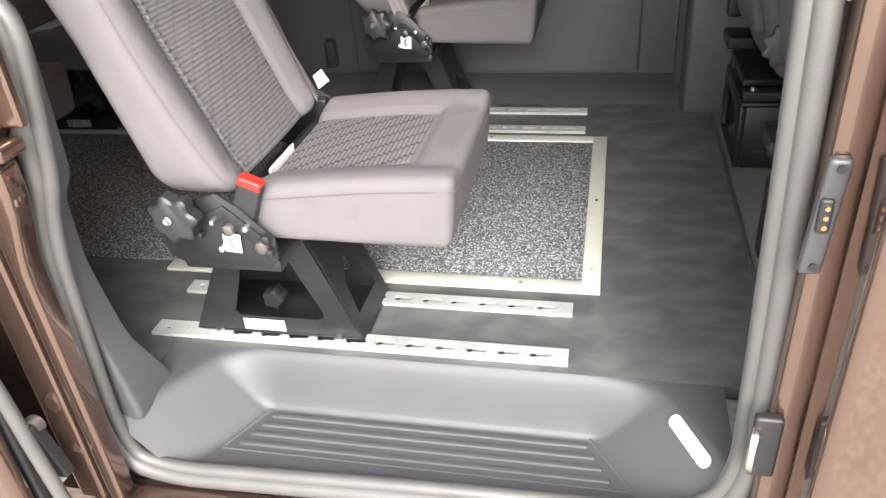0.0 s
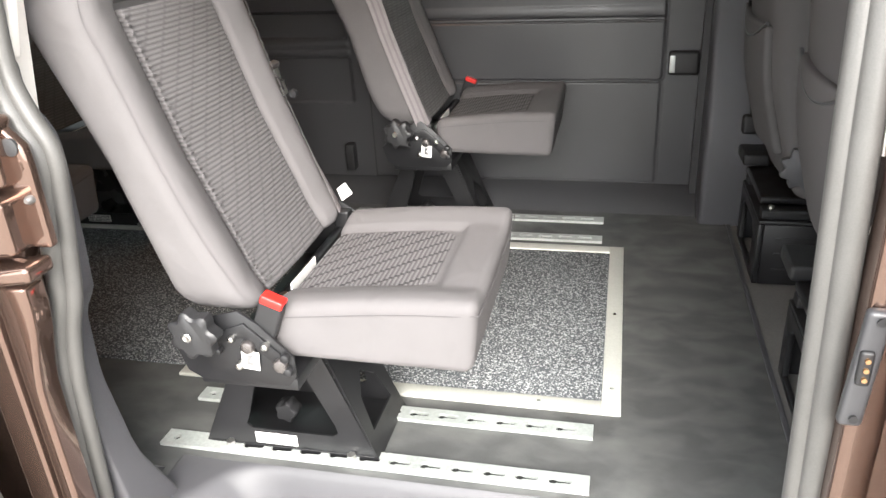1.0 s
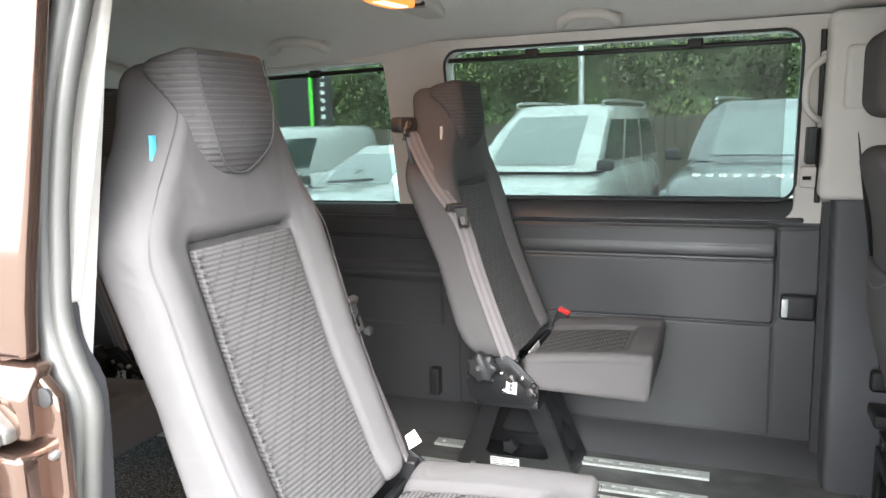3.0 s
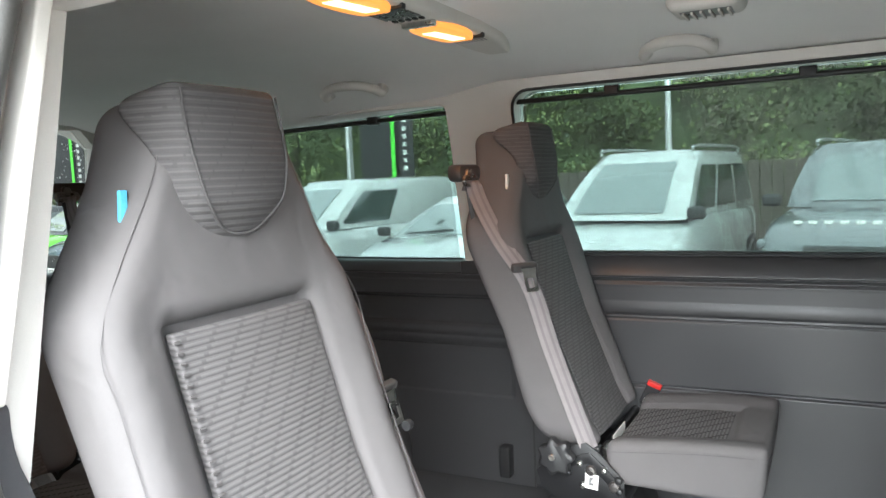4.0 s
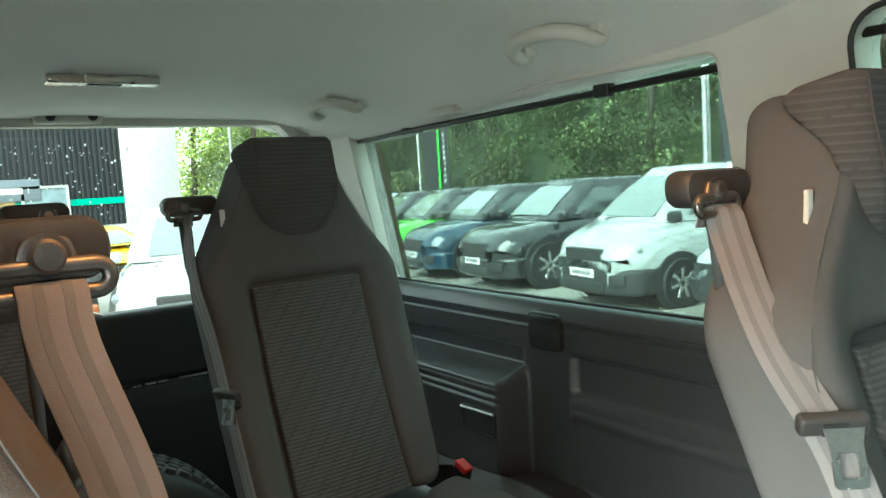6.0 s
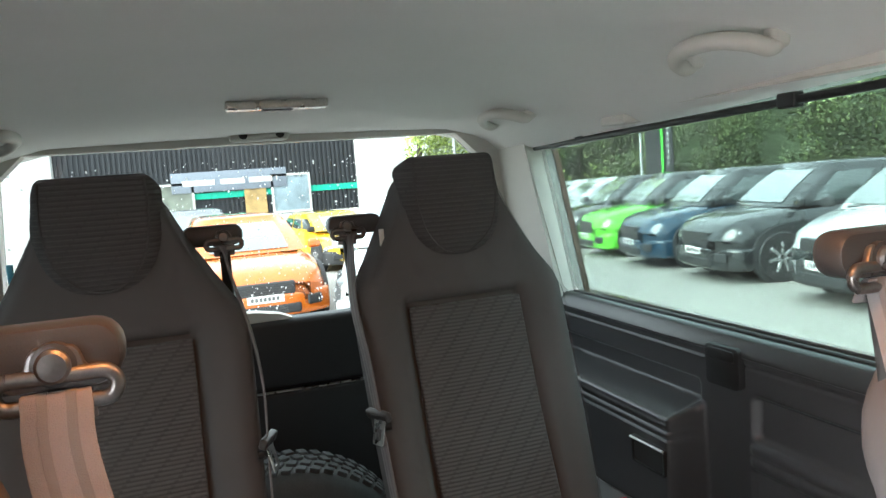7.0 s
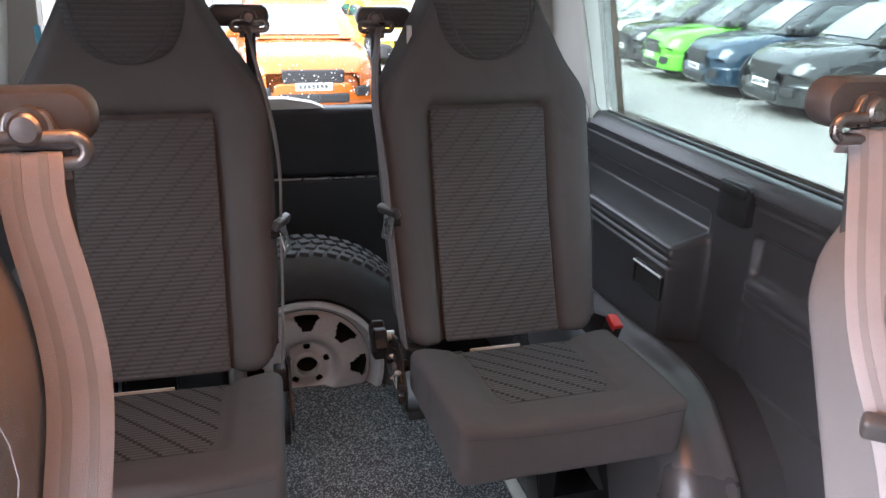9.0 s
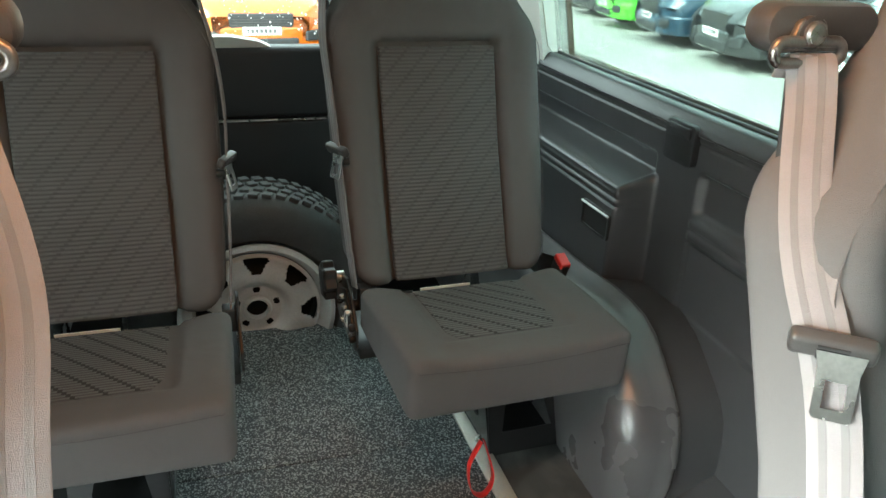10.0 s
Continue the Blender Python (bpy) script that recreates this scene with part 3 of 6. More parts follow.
TAILM = mat("black_tailgate_trim", (0.022, 0.022, 0.024), 0.42, vary=0.12, fine=900, coarse=5, bump=0.25)
def raked(bm):
    """The tailgate leans forward and narrows above the waist."""
    for v in bm.verts:
        f = max(v.co.z - 0.72, 0.0) / 0.56
        v.co.x += 0.15 * f
        v.co.y = 1.5 + (v.co.y - 1.5) * (1 - 0.062 * f)
    return bm


tail = thing("door_1", "closed tailgate with dark lower trim and rear window", "tailgate", kind="structure")
hole = [(across(0.94) - 0.12, 0.737), (1.74, 0.737), (1.68, 0.764), (1.60, 0.778), (1.02, 0.778), (0.955, 0.80), (0.935, 0.88), (0.95, 1.215), (1.02, 1.278), (2.29, 1.278), (2.36, 1.215), (2.375, 0.88), (2.355, 0.80)]
outer = [(MID - 0.86, 0.56), (MID + 0.86, 0.56), (MID + 0.86, 1.42), (MID - 0.86, 1.42)]
part("window_surround", raked(prism(outer, "x", REAR - 0.06, REAR, holes=[hole])), CREAM, tail, "pale upper tailgate trim")
o = part("pane", raked(sheet_x(REAR - 0.048, 0.9, 2.41, 0.72, 1.29)), CLEAR, tail)
o.visible_shadow = False
part("lower_panel", softbox(REAR - 0.06, REAR + 0.02, MID - 0.84, MID + 0.84, 0.529, 0.748, 0.02, (1, 12, 4)), TAILM, tail)
part("lower_panel", softbox(REAR - 0.06, REAR + 0.012, MID - 0.84, MID + 0.84, -0.3, 0.519, 0.012, (1, 12, 4)), TAILM, tail)
part("bright_line", cuboid(REAR + 0.004, REAR + 0.016, MID - 0.8, MID + 0.8, 0.521, 0.526), CHROME, tail)

part("body_skin", cuboid(REAR - 0.085, REAR - 0.064, MID - 0.85, MID + 0.85, -0.36, 0.70, 0.006), PAINT, tail, "brown metallic body panel")
# rain drops on the rear glass
rng = random.Random(11)
b = None
verts, faces = [], []
for i in range(1100):
    y, z, r = rng.uniform(0.93, 2.38), rng.uniform(0.77, 1.235), 0.0009 + 0.0024 * rng.random() ** 2.5
    k, rear = len(verts), REAR - 0.047 + 0.15 * (z - 0.72) / 0.56
    verts += [(rear, y + r * math.cos(a), z + r * 1.25 * math.sin(a)) for a in (math.pi * j / 3 for j in range(6))]
    verts.append((rear + r * 0.7, y, z))
    faces += [(k + j, k + (j + 1) % 6, k + 6) for j in range(6)]
me = bpy.data.meshes.new("rain_drop_spatter")
me.from_pydata(verts, [], faces)
water = mat("clear_rain_water", (0.85, 0.88, 0.88), 0.05, vary=0.1, bump=0, spec=0.8)
through_light = water.node_tree.nodes.new("ShaderNodeBsdfTranslucent")
water.node_tree.links.new(through_light.outputs[0], water.node_tree.nodes["Material Output"].inputs[0])
me.materials.append(water)
drops = new("rain_drop_spatter", me)
drops.parent = tail
tagged(drops, kind="stuff")

# cab front, which closes the place
cab = thing("wall_east", "grey dashboard bulkhead and windscreen of the cab", "wall", kind="structure")
part("bulkhead", cuboid(NOSE - 0.35, NOSE, MID - 0.86, MID + 0.86, -0.3, 0.70, 0.03), TRIM, cab)
part("frame", prism(outer, "x", NOSE, NOSE + 0.06, holes=[[(0.95, 0.75), (2.36, 0.75), (2.3, 1.2), (1.0, 1.2)]]), CREAM, cab)
# unseen windscreen, darkened so that the cab lets in hardly any light
part("windscreen", sheet_x(NOSE + 0.03, 0.9, 2.4, 0.7, 1.25), DARKGLASS, cab)

# moulded skin of the far wall
def zone(u, v, u0, u1, v0, v1, w, r=0.02):
    """1 inside a round-cornered rectangle, easing to 0 outside it over w."""
    du = max(u0 + r - u, u - u1 + r, 0.0)
    dv = max(v0 + r - v, v - v1 + r, 0.0)
    return 1 - ease(0, w, math.hypot(du, dv) - r + w)


def bead(v, at, w):
    d = (v - at) / w
    return max(1 - d * d, 0.0)


def waist(z):
    """The rounded sill under the windows."""
    return 0.004 * bead(z, 0.722, 0.006) - 0.003 * bead(z, 0.74, 0.03)


def rear_skin(x, z):
    x += 0.02
    y = 2.478 + waist(z)
    y += 0.017 * zone(x, z, -1.512, -0.90, 0.566, 0.670, 0.014)
    side = zone(x, z, -1.514, -0.895, 0.50, 0.575, 0.006, 0.004)
    y -= 0.0055 * side * (bead(z, 0.552, 0.013) + bead(z, 0.526, 0.012))
    y += 0.007 * zone(x, z, -1.516, -0.895, 0.345, 0.512, 0.006, 0.012)
    arm = 1 - ease(-1.678, -1.648, x)
    y += 0.017 * zone(x, z, -2.4, -1.668, 0.50, 0.668, 0.016) * ease(0.57, 0.60, z)
    out = ease(0.615, 0.578, z) ** 0.7 if z > 0.578 else 1.0
    y -= arm * (0.088 + 0.004 * ease(0.578, 0.40, z)) * (0.35 * ease(0.66, 0.60, z) * out + 0.65 * out)
    y += arm * 0.0055 * (bead(z, 0.553, 0.0045) + bead(z, 0.534, 0.0045) + 0.6 * bead(z, 0.572, 0.003))
    return y


def rim_distance(x, z, x0, x1, z0, z1, r):
    """Signed distance to the edge of a round-cornered rectangle."""
    u = abs(x - (x0 + x1) / 2) - (x1 - x0) / 2 + r
    v = abs(z - (z0 + z1) / 2) - (z1 - z0) / 2 + r
    return math.hypot(max(u, 0), max(v, 0)) + min(max(u, v), 0) - r


def front_skin(x, z):
    y = 2.478 + waist(z)
    d = rim_distance(x, z, -1.0, 0.152, 0.425, 0.728, 0.02)
    y += 0.0065 * bead(d, 0, 0.0055)
    if d < 0:
        y += 0.004 * (bead(z, 0.6285, 0.0042) + bead(z, 0.6175, 0.0042)) - 0.004 * bead(z, 0.647, 0.022)
    d = rim_distance(x, z, -1.0, 0.15, 0.072, 0.425, 0.012)
    y += 0.0045 * bead(d, 0, 0.005)
    return y


def skin(f, x0, x1, z0, z1, nx, nz):
    b = bmesh.new()
    g = [[b.verts.new((x, f(x, z), z)) for z in (z0 + (z1 - z0) * j / nz for j in range(nz + 1))] for x in (x0 + (x1 - x0) * i / nx for i in range(nx + 1))]
    for i in range(nx):
        for j in range(nz):
            b.faces.new((g[i][j], g[i + 1][j], g[i + 1][j + 1], g[i][j + 1]))
    return smooth(b, 85)


part("rear_moulding", skin(rear_skin, REAR, -0.857, 0.07, 0.7455, 300, 190), TRIM, wall_n, "dark grey moulded trim with armrest and recesses")
part("front_moulding", skin(front_skin, -0.852, 0.262, 0.07, 0.7455, 290, 250), TRIM, wall_n, "dark grey moulded trim with a ribbed band")
part("moulding_joint", cuboid(-0.857, -0.852, 2.476, 2.52, 0.07, 0.742), RUBBER, wall_n)
part("panel_catch", softbox(0.165, 0.262, 2.452, 2.485, 0.448, 0.525, 0.012, (3, 1, 3)), PLASTIC, wall_n)
part("catch_plate", cuboid(0.168, 0.186, 2.447, 2.453, 0.459, 0.513, 0.002), RAILM, wall_n)
cub = part("cubby_frame", prism(round_rect(-1.832, -1.698, 0.446, 0.511, 0.008), "y", 2.3815, 2.40, 0.002, holes=[round_rect(-1.822, -1.706, 0.452, 0.500, 0.005)]), PLASTIC, wall_n, "black open cubby")
part("cubby_back", cuboid(-1.826, -1.702, 2.384, 2.389, 0.448, 0.506), SLOT, cub)
part("cubby_lip", tube([(-1.83, 2.381, 0.505), (-1.70, 2.381, 0.508)], 0.0032, 8), RAILM, cub)
latch = part("blind_latch", prism(round_rect(-1.652, -1.545, 0.668, 0.757, 0.014), "y", 2.462, 2.50, 0.004), PLASTIC, wall_n, "black blind catch")
part("latch_lid", prism(round_rect(-1.640, -1.557, 0.726, 0.750, 0.008), "y", 2.4585, 2.47, 0.002), PLASTIC, latch)
part("panel_clip", tube([(-1.36, 2.482, 0.513), (-1.31, 2.482, 0.514)], 0.0025, 8), RAILM, wall_n)
part("seat_latch", softbox(-0.96, -0.925, 2.44, 2.48, 0.10, 0.2, 0.006, (2, 2, 4)), PLASTIC, wall_n, "black catch low on the wall")

# wheel arch cover
ARCH = [(-2.65, 0.34), (-2.3, 0.343), (-1.95, 0.348), (-1.76, 0.358), (-1.615, 0.371), (-1.54, 0.3725), (-1.484, 0.366), (-1.435, 0.347), (-1.395, 0.318), (-1.345, 0.277), (-1.31, 0.243), (-1.288, 0.205), (-1.278, 0.15), (-1.277, 0.09), (-1.283, 0.045), (-1.293, 0.0), (-1.295, -0.04)]


def arch_ring(y, shrink, tilt=0.0):
    pts = [Vector((x, 0, z)) for x, z in ARCH]
    out = []
    for i, p in enumerate(pts):
        d = (pts[min(i + 1, len(pts) - 1)] - pts[max(i - 1, 0)]).normalized()
        n = Vector((-d.z, 0, d.x))
        q = p - shrink * n
        out.append((q.x, y + tilt * max(p.z, 0), q.z))
    return out


def arch_body(flange=False):
    b = bmesh.new()
    rings = [arch_ring(2.237 + 0.065 * (1 - math.cos(a)), 0.065 * (1 - math.sin(a)), 0.06 * (1 - math.cos(a))) for a in (math.pi / 2 * k / 7 for k in range(8))]
    rings += [arch_ring(2.325, 0.0, 0.07), arch_ring(2.335, -0.006, 0.07), arch_ring(2.347, -0.003, 0.07), arch_ring(2.355, 0.010, 0.07), arch_ring(2.43, 0.016, 0.05), arch_ring(2.52, 0.022, 0.0)]
    rings = rings[:12] if not flange else rings[11:]
    vs = [[b.verts.new(p) for p in r] for r in rings]
    for r, q in zip(vs, vs[1:]):
        for i in range(len(r) - 1):
            b.faces.new((r[i], r[i + 1], q[i + 1], q[i]))
    if not flange:
        b.faces.new(vs[0] + [b.verts.new((-2.65, 2.237, -0.04))])
    return smooth(b, 50)


arch = thing("wheel_arch_cover", "grey moulded wheel arch cover along the van wall", "wheel arch", kind="structure")
part("cover", arch_body(), COVER, arch)
part("flange", arch_body(True), TRIM, arch)
near_arch = thing("wheel_arch_cover", "grey moulded wheel arch cover along the van wall", "wheel arch", kind="structure")
part("cover", mirrored(arch_body()), COVER, near_arch)
part("flange", mirrored(arch_body(True)), TRIM, near_arch)

# far B-pillar: grey below, pale above
pil = thing("pillar", "grey lower pillar trim behind the front seats", "pillar", kind="structure")
part("pillar_foot", softbox(0.283, 0.50, 2.30, 2.52, -0.02, 0.826, 0.02, (4, 3, 12), lambda x, y, z: (x, y + 0.08 * ease(0.15, 0.75, z), z)), STEPM, pil)
part("pillar_head", softbox(0.245, 0.44, 2.37, 2.5, 0.815, 1.31, 0.02, (4, 3, 8), lambda x, y, z: (x, y - (z - 0.8) * 0.17, z)), CREAM, pil, "pale upper pillar trim")
part("cover_joint", cuboid(0.262, 0.283, 2.44, 2.53, 0.0, 0.80), RUBBER, pil)
seam = [(0.236, lean_y(2.462, 1.27), 1.27), (0.24, lean_y(2.465, 1.1), 1.1), (0.248, lean_y(2.47, 0.8), 0.8)]
part("pillar_seal", tube(spline(seam, 4), 0.008, 8), RUBBER, pil)
part("guide_cover", softbox(0.285, 0.392, 2.36, 2.40, 1.06, 1.222, 0.014, (4, 2, 6), lambda x, y, z: (x, y - (z - 0.8) * 0.17 - 0.004, z)), CREAM, pil, "pale belt guide cover")
part("slot", softbox(0.207, 0.232, 2.38, 2.46, 0.914, 1.014, 0.004, (1, 1, 4), lambda x, y, z: (x, lean_y(y + 0.008, z), z)), PLASTIC, pil)
part("blind_bracket", softbox(0.198, 0.238, 2.43, 2.475, 0.845, 0.905, 0.006, (2, 1, 2), lambda x, y, z: (x, lean_y(y, z), z)), CREAM, pil)
part("bracket_slot", cuboid(0.204, 0.226, 2.40, 2.418, 0.868, 0.878), SLOT, pil)
ph = thing("pillar_grab_handle", "pale upright plastic grab handle on the pillar", "handle")
hp = spline([(0.252, lean_y(2.462, 1.2), 1.20), (0.236, lean_y(2.44, 1.19), 1.192), (0.206, lean_y(2.43, 1.16), 1.162), (0.199, lean_y(2.428, 1.12), 1.12), (0.202, lean_y(2.43, 1.07), 1.07), (0.222, lean_y(2.435, 1.04), 1.042), (0.246, lean_y(2.462, 1.028), 1.027)], 5)
part("grip", tube(hp, 0.0095, 12), CREAM, ph)
for z in (1.2, 1.027):
    part("mount", softbox(0.232, 0.262, lean_y(2.45, z), lean_y(2.49, z), z - 0.016, z + 0.016, 0.008, (2, 1, 2)), CREAM, ph)

# door opening: rubber seal and painted jambs
seal = thing("door_seal", "grey rubber seal round the sliding door opening", "seal", kind="structure")
path = [(-0.72, 0.80, 1.245), (-0.75, 0.775, 1.10), (-0.765, 0.762, 0.98), (-0.768, 0.755, 0.90), (-0.766, 0.748, 0.82), (-0.747, 0.745, 0.762), (-0.729, 0.745, 0.715), (-0.738, 0.745, 0.645), (-0.752, 0.745, 0.555), (-0.762, 0.745, 0.50), (-0.782, 0.745, 0.44), (-0.797, 0.744, 0.36), (-0.803, 0.744, 0.29), (-0.812, 0.744, 0.15), (-0.817, 0.744, 0.02), (-0.808, 0.745, -0.055), (-0.78, 0.746, -0.098), (-0.70, 0.747, -0.117), (-0.58, 0.748, -0.115), (-0.2, 0.748, -0.098), (0.13, 0.748, -0.088), (0.235, 0.746, -0.05), (0.275, 0.744, 0.04), (0.276, 0.744, 0.2), (0.268, 0.745, 0.5), (0.26, 0.75, 0.75), (0.255, 0.775, 1.0), (0.22, 0.80, 1.245)]
sp = spline(path, 5)


def beside(points, d, dy):
    """The same line set d inwards across the opening and dy deeper."""
    out = []
    for i, p in enumerate(points):
        t = (points[min(i + 4, len(points) - 1)] - points[max(i - 4, 0)]).normalized()
        out.append(p + d * Vector((-t.z, 0, t.x)) + Vector((0, dy, 0)))
    return out


part("seal_tube", tube(beside(sp, -0.006, 0.0), 0.0165, 14), SEAL, seal)
part("seal_lip", tube(beside(sp, 0.0115, 0.008), 0.0135, 12), SEAL, seal)
# inner cover beside the seal
part("inner_cover", softbox(-0.86, -0.80, 0.775, 0.90, -0.02, 0.832, 0.012, (3, 3, 44), lambda x, y, z: (x + interp(z, [(0.0, 0.03), (0.12, 0.012), (0.16, 0.005), (0.33, 0.0), (0.43, 0.006), (0.448, 0.014), (0.475, 0.032), (0.555, 0.038), (0.664, 0.045), (0.72, 0.046), (0.74, 0.038), (0.76, 0.022), (0.79, 0.011), (0.83, 0.012)]), 0.775 + (y - 0.775) * interp(z, [(0, 1.0), (0.12, 0.6), (0.3, 0.38), (0.9, 0.34)]), z)), STEPM, wall_s, "grey plastic pillar cover")
part("pillar_strip", softbox(-0.80, -0.766, 0.782, 0.80, 0.8345, 1.25, 0.004, (1, 1, 8), lambda x, y, z: (x + 0.13 * (z - 0.8345), y + 0.14 * (z - 0.8345), z)), CREAM, wall_s, "pale upper pillar strip")
jamb = thing("door_jamb", "glossy brown painted body round the door opening", "door frame", kind="structure")
part("rear_jamb", softbox(-1.0, -0.795, 0.705, 0.80, -0.3, 1.30, 0.012, (3, 2, 30), lambda x, y, z: (x + (0.03 * ease(0.52, 0.62, z) * (1 - ease(0.70, 0.78, z)) - 0.03 * (1 - ease(0.38, 0.48, z)) if x > -0.9 else 0), y, z)), PAINT, jamb)
part("jamb_plate", softbox(-0.85, -0.714, 0.70, 0.718, 0.60, 0.775, 0.006, (4, 1, 6), lambda x, y, z: (x - (0.03 * ease(0.735, 0.775, z) if x > -0.75 else 0), y, z)), PAINT, jamb)
part("jamb_face", softbox(-1.35, -0.752, 0.694, 0.720, 0.785, 1.24, 0.008, (4, 2, 8), lambda x, y, z: (x + (0.1 * max(z - 0.86, 0) if x > -0.9 else 0), y + 0.10 * max(z - 0.80, 0), z)), PAINT, jamb)
part("jamb_ledge", softbox(-1.35, -0.738, 0.674, 0.71, 0.690, 0.780, 0.012, (4, 2, 5), lambda x, y, z: (x, y + 0.02 * ease(0.745, 0.78, z), z)), PAINT, jamb)
part("jamb_ledge", softbox(-1.35, -0.738, 0.660, 0.71, 0.602, 0.680, 0.010, (6, 2, 4), lambda x, y, z: (x, y, z - 0.02 * ease(-0.76, -0.85, x) * ease(0.66, 0.61, z))), PAINT, jamb)
part("jamb_ledge", softbox(-1.35, -0.724, 0.656, 0.71, 0.566, 0.590, 0.008, (6, 2, 2), lambda x, y, z: (x, y, z - 0.02 * ease(-0.75, -0.85, x))), PAINT, jamb)
part("jamb_rail", softbox(-0.808, -0.78, 0.672, 0.715, -0.12, 0.552, 0.008, (2, 2, 20), lambda x, y, z: (x + (0.026 * ease(0.36, 0.52, z) if x > -0.79 else 0), y, z)), PAINT, jamb)
part("jamb_rail", softbox(-0.868, -0.816, 0.672, 0.715, -0.12, 0.548, 0.008, (2, 2, 8)), PAINT, jamb)
part("jamb_groove", cuboid(-0.818, -0.806, 0.69, 0.71, -0.12, 0.55), RUBBER, jamb)
part("jamb_foot", softbox(-0.86, -0.60, 0.66, 0.735, -0.21, -0.135, 0.012, (6, 2, 3)), PAINT, jamb)
for x, z in ((-0.80, -0.158), (-0.765, -0.172), (-0.69, -0.165)):
    part("drain_hole", lathe([(0.010, 0.66), (0.010, 0.6585), (0.001, 0.6585)], "y", (x, 0, z), 14), SLOT, jamb)
part("jamb_plug", lathe([(0.012, 0.702), (0.012, 0.6975), (0.009, 0.6965), (0.001, 0.6965)], "y", (-0.732, 0, 0.742), 18), RUBBER, jamb)
part("jamb_bolt", lathe([(0.006, 0.702), (0.006, 0.694), (0.0035, 0.690), (0.001, 0.690)], "y", (-0.723, 0, 0.672), 12), DULL, jamb)
part("front_jamb", softbox(0.287, 0.345, 0.70, 0.80, -0.3, 1.30, 0.01, (3, 2, 12)), PAINT, jamb)
part("head_jamb", cuboid(-1.0, 0.345, 0.703, 0.84, 1.25, 1.42, 0.012), PAINT, jamb)
catch = thing("door_catch", "grey metal sliding door catch on the jamb", "latch", kind="structure")
part("catch_body", prism([(-0.83, 0.735), (-0.80, 0.752), (-0.782, 0.738), (-0.752, 0.712), (-0.752, 0.696), (-0.785, 0.69), (-0.83, 0.688)], "y", 0.658, 0.676, 0.004), DULL, catch)
part("catch_bar", softbox(-0.80, -0.756, 0.645, 0.660, 0.694, 0.712, 0.005, (4, 2, 2)), DULL, catch)
for z in (0.732, 0.686):
    part("catch_eye", lathe([(0.006, 0.66), (0.006, 0.652), (0.009, 0.649), (0.016, 0.65), (0.018, 0.654), (0.018, 0.664)], "y", (-0.797, 0, z), 24), DULL, catch)
keep = thing("door_keep", "black and steel lower door keep on the jamb", "latch", kind="structure")
part("keep_plate", softbox(0.262, 0.30, 0.685, 0.702, 0.10, 0.21, 0.006, (2, 1, 4)), PLASTIC, keep)
part("keep_loop", tube(spline([(0.268, 0.69, 0.19), (0.262, 0.672, 0.18), (0.262, 0.672, 0.13), (0.268, 0.69, 0.12)], 4), 0.006, 8), CHROME, keep)
front = thing("front_door", "closed brown metallic front door of the van", "car door", kind="structure")
part("door_skin", softbox(0.322, 1.7, 0.60, 0.70, -0.3, 0.735, 0.016, (8, 2, 8)), PAINT, front)
part("window_post", cuboid(0.346, 0.50, 0.68, 0.78, 0.74, 1.3, 0.01), PAINT, front)
slide = thing("sliding_door", "brown sliding door pushed back along the van side", "car door", kind="structure")
part("door_skin", softbox(-2.1, -0.856, 0.552, 0.588, -0.27, 0.74, 0.014, (8, 2, 8)), PAINT, slide)
part("inner_panel", softbox(-2.1, -0.858, 0.592, 0.622, -0.26, 0.73, 0.010, (8, 2, 8)), PLASTIC, slide, "black inner door panel")
part("edge_seal", tube(spline([(-0.868, 0.60, 0.72), (-0.865, 0.60, 0.45), (-0.858, 0.60, 0.30), (-0.845, 0.60, 0.20), (-0.834, 0.60, 0.08), (-0.822, 0.60, -0.03), (-0.81, 0.60, -0.13), (-0.80, 0.60, -0.22)], 4), 0.012, 10), SEAL, slide, "grey rubber door edge seal")
arm_ = part("roller_arm", softbox(-0.862, -0.836, 0.624, 0.648, -0.01, 0.105, 0.005, (2, 1, 6), lambda x, y, z: (x - 0.25 * (z - 0.05), y, z)), PLASTIC, slide, "black lower roller arm")
part("roller", lathe([(0.0165, 0.652), (0.018, 0.646), (0.0165, 0.634), (0.007, 0.630), (0.001, 0.630)], "y", (-0.862, 0, 0.092), 20), DULL, arm_)
part("roller_foot", cuboid(-0.862, -0.835, 0.622, 0.65, -0.022, -0.014, 0.002), RAILM, arm_)
striker = thing("door_striker", "grey plastic contact plate screwed to the jamb", "striker", kind="structure")
part("plate", softbox(0.278, 0.304, 0.686, 0.702, 0.44, 0.588, 0.006, (3, 1, 8), lambda x, y, z: (x + 0.06 * (z - 0.5), y, z)), TRIM, striker)
part("socket", softbox(0.282, 0.297, 0.681, 0.69, 0.498, 0.542, 0.004, (2, 1, 4)), PLASTIC, striker)
COPPER = mat("copper_contact", (0.7, 0.42, 0.22), 0.3, 1.0)
for i in range(3):
    part("contact_pin", lathe([(0.003, 0.678), (0.003, 0.682)], "y", (0.2895, 0, 0.508 + 0.012 * i), 10), COPPER, striker)
for z in (0.465, 0.59):
    part("screw", lathe([(0.005, 0.682), (0.004, 0.688)], "y", (0.291 + 0.06 * (z - 0.5), 0, z - 0.012), 10), PLASTIC, striker)
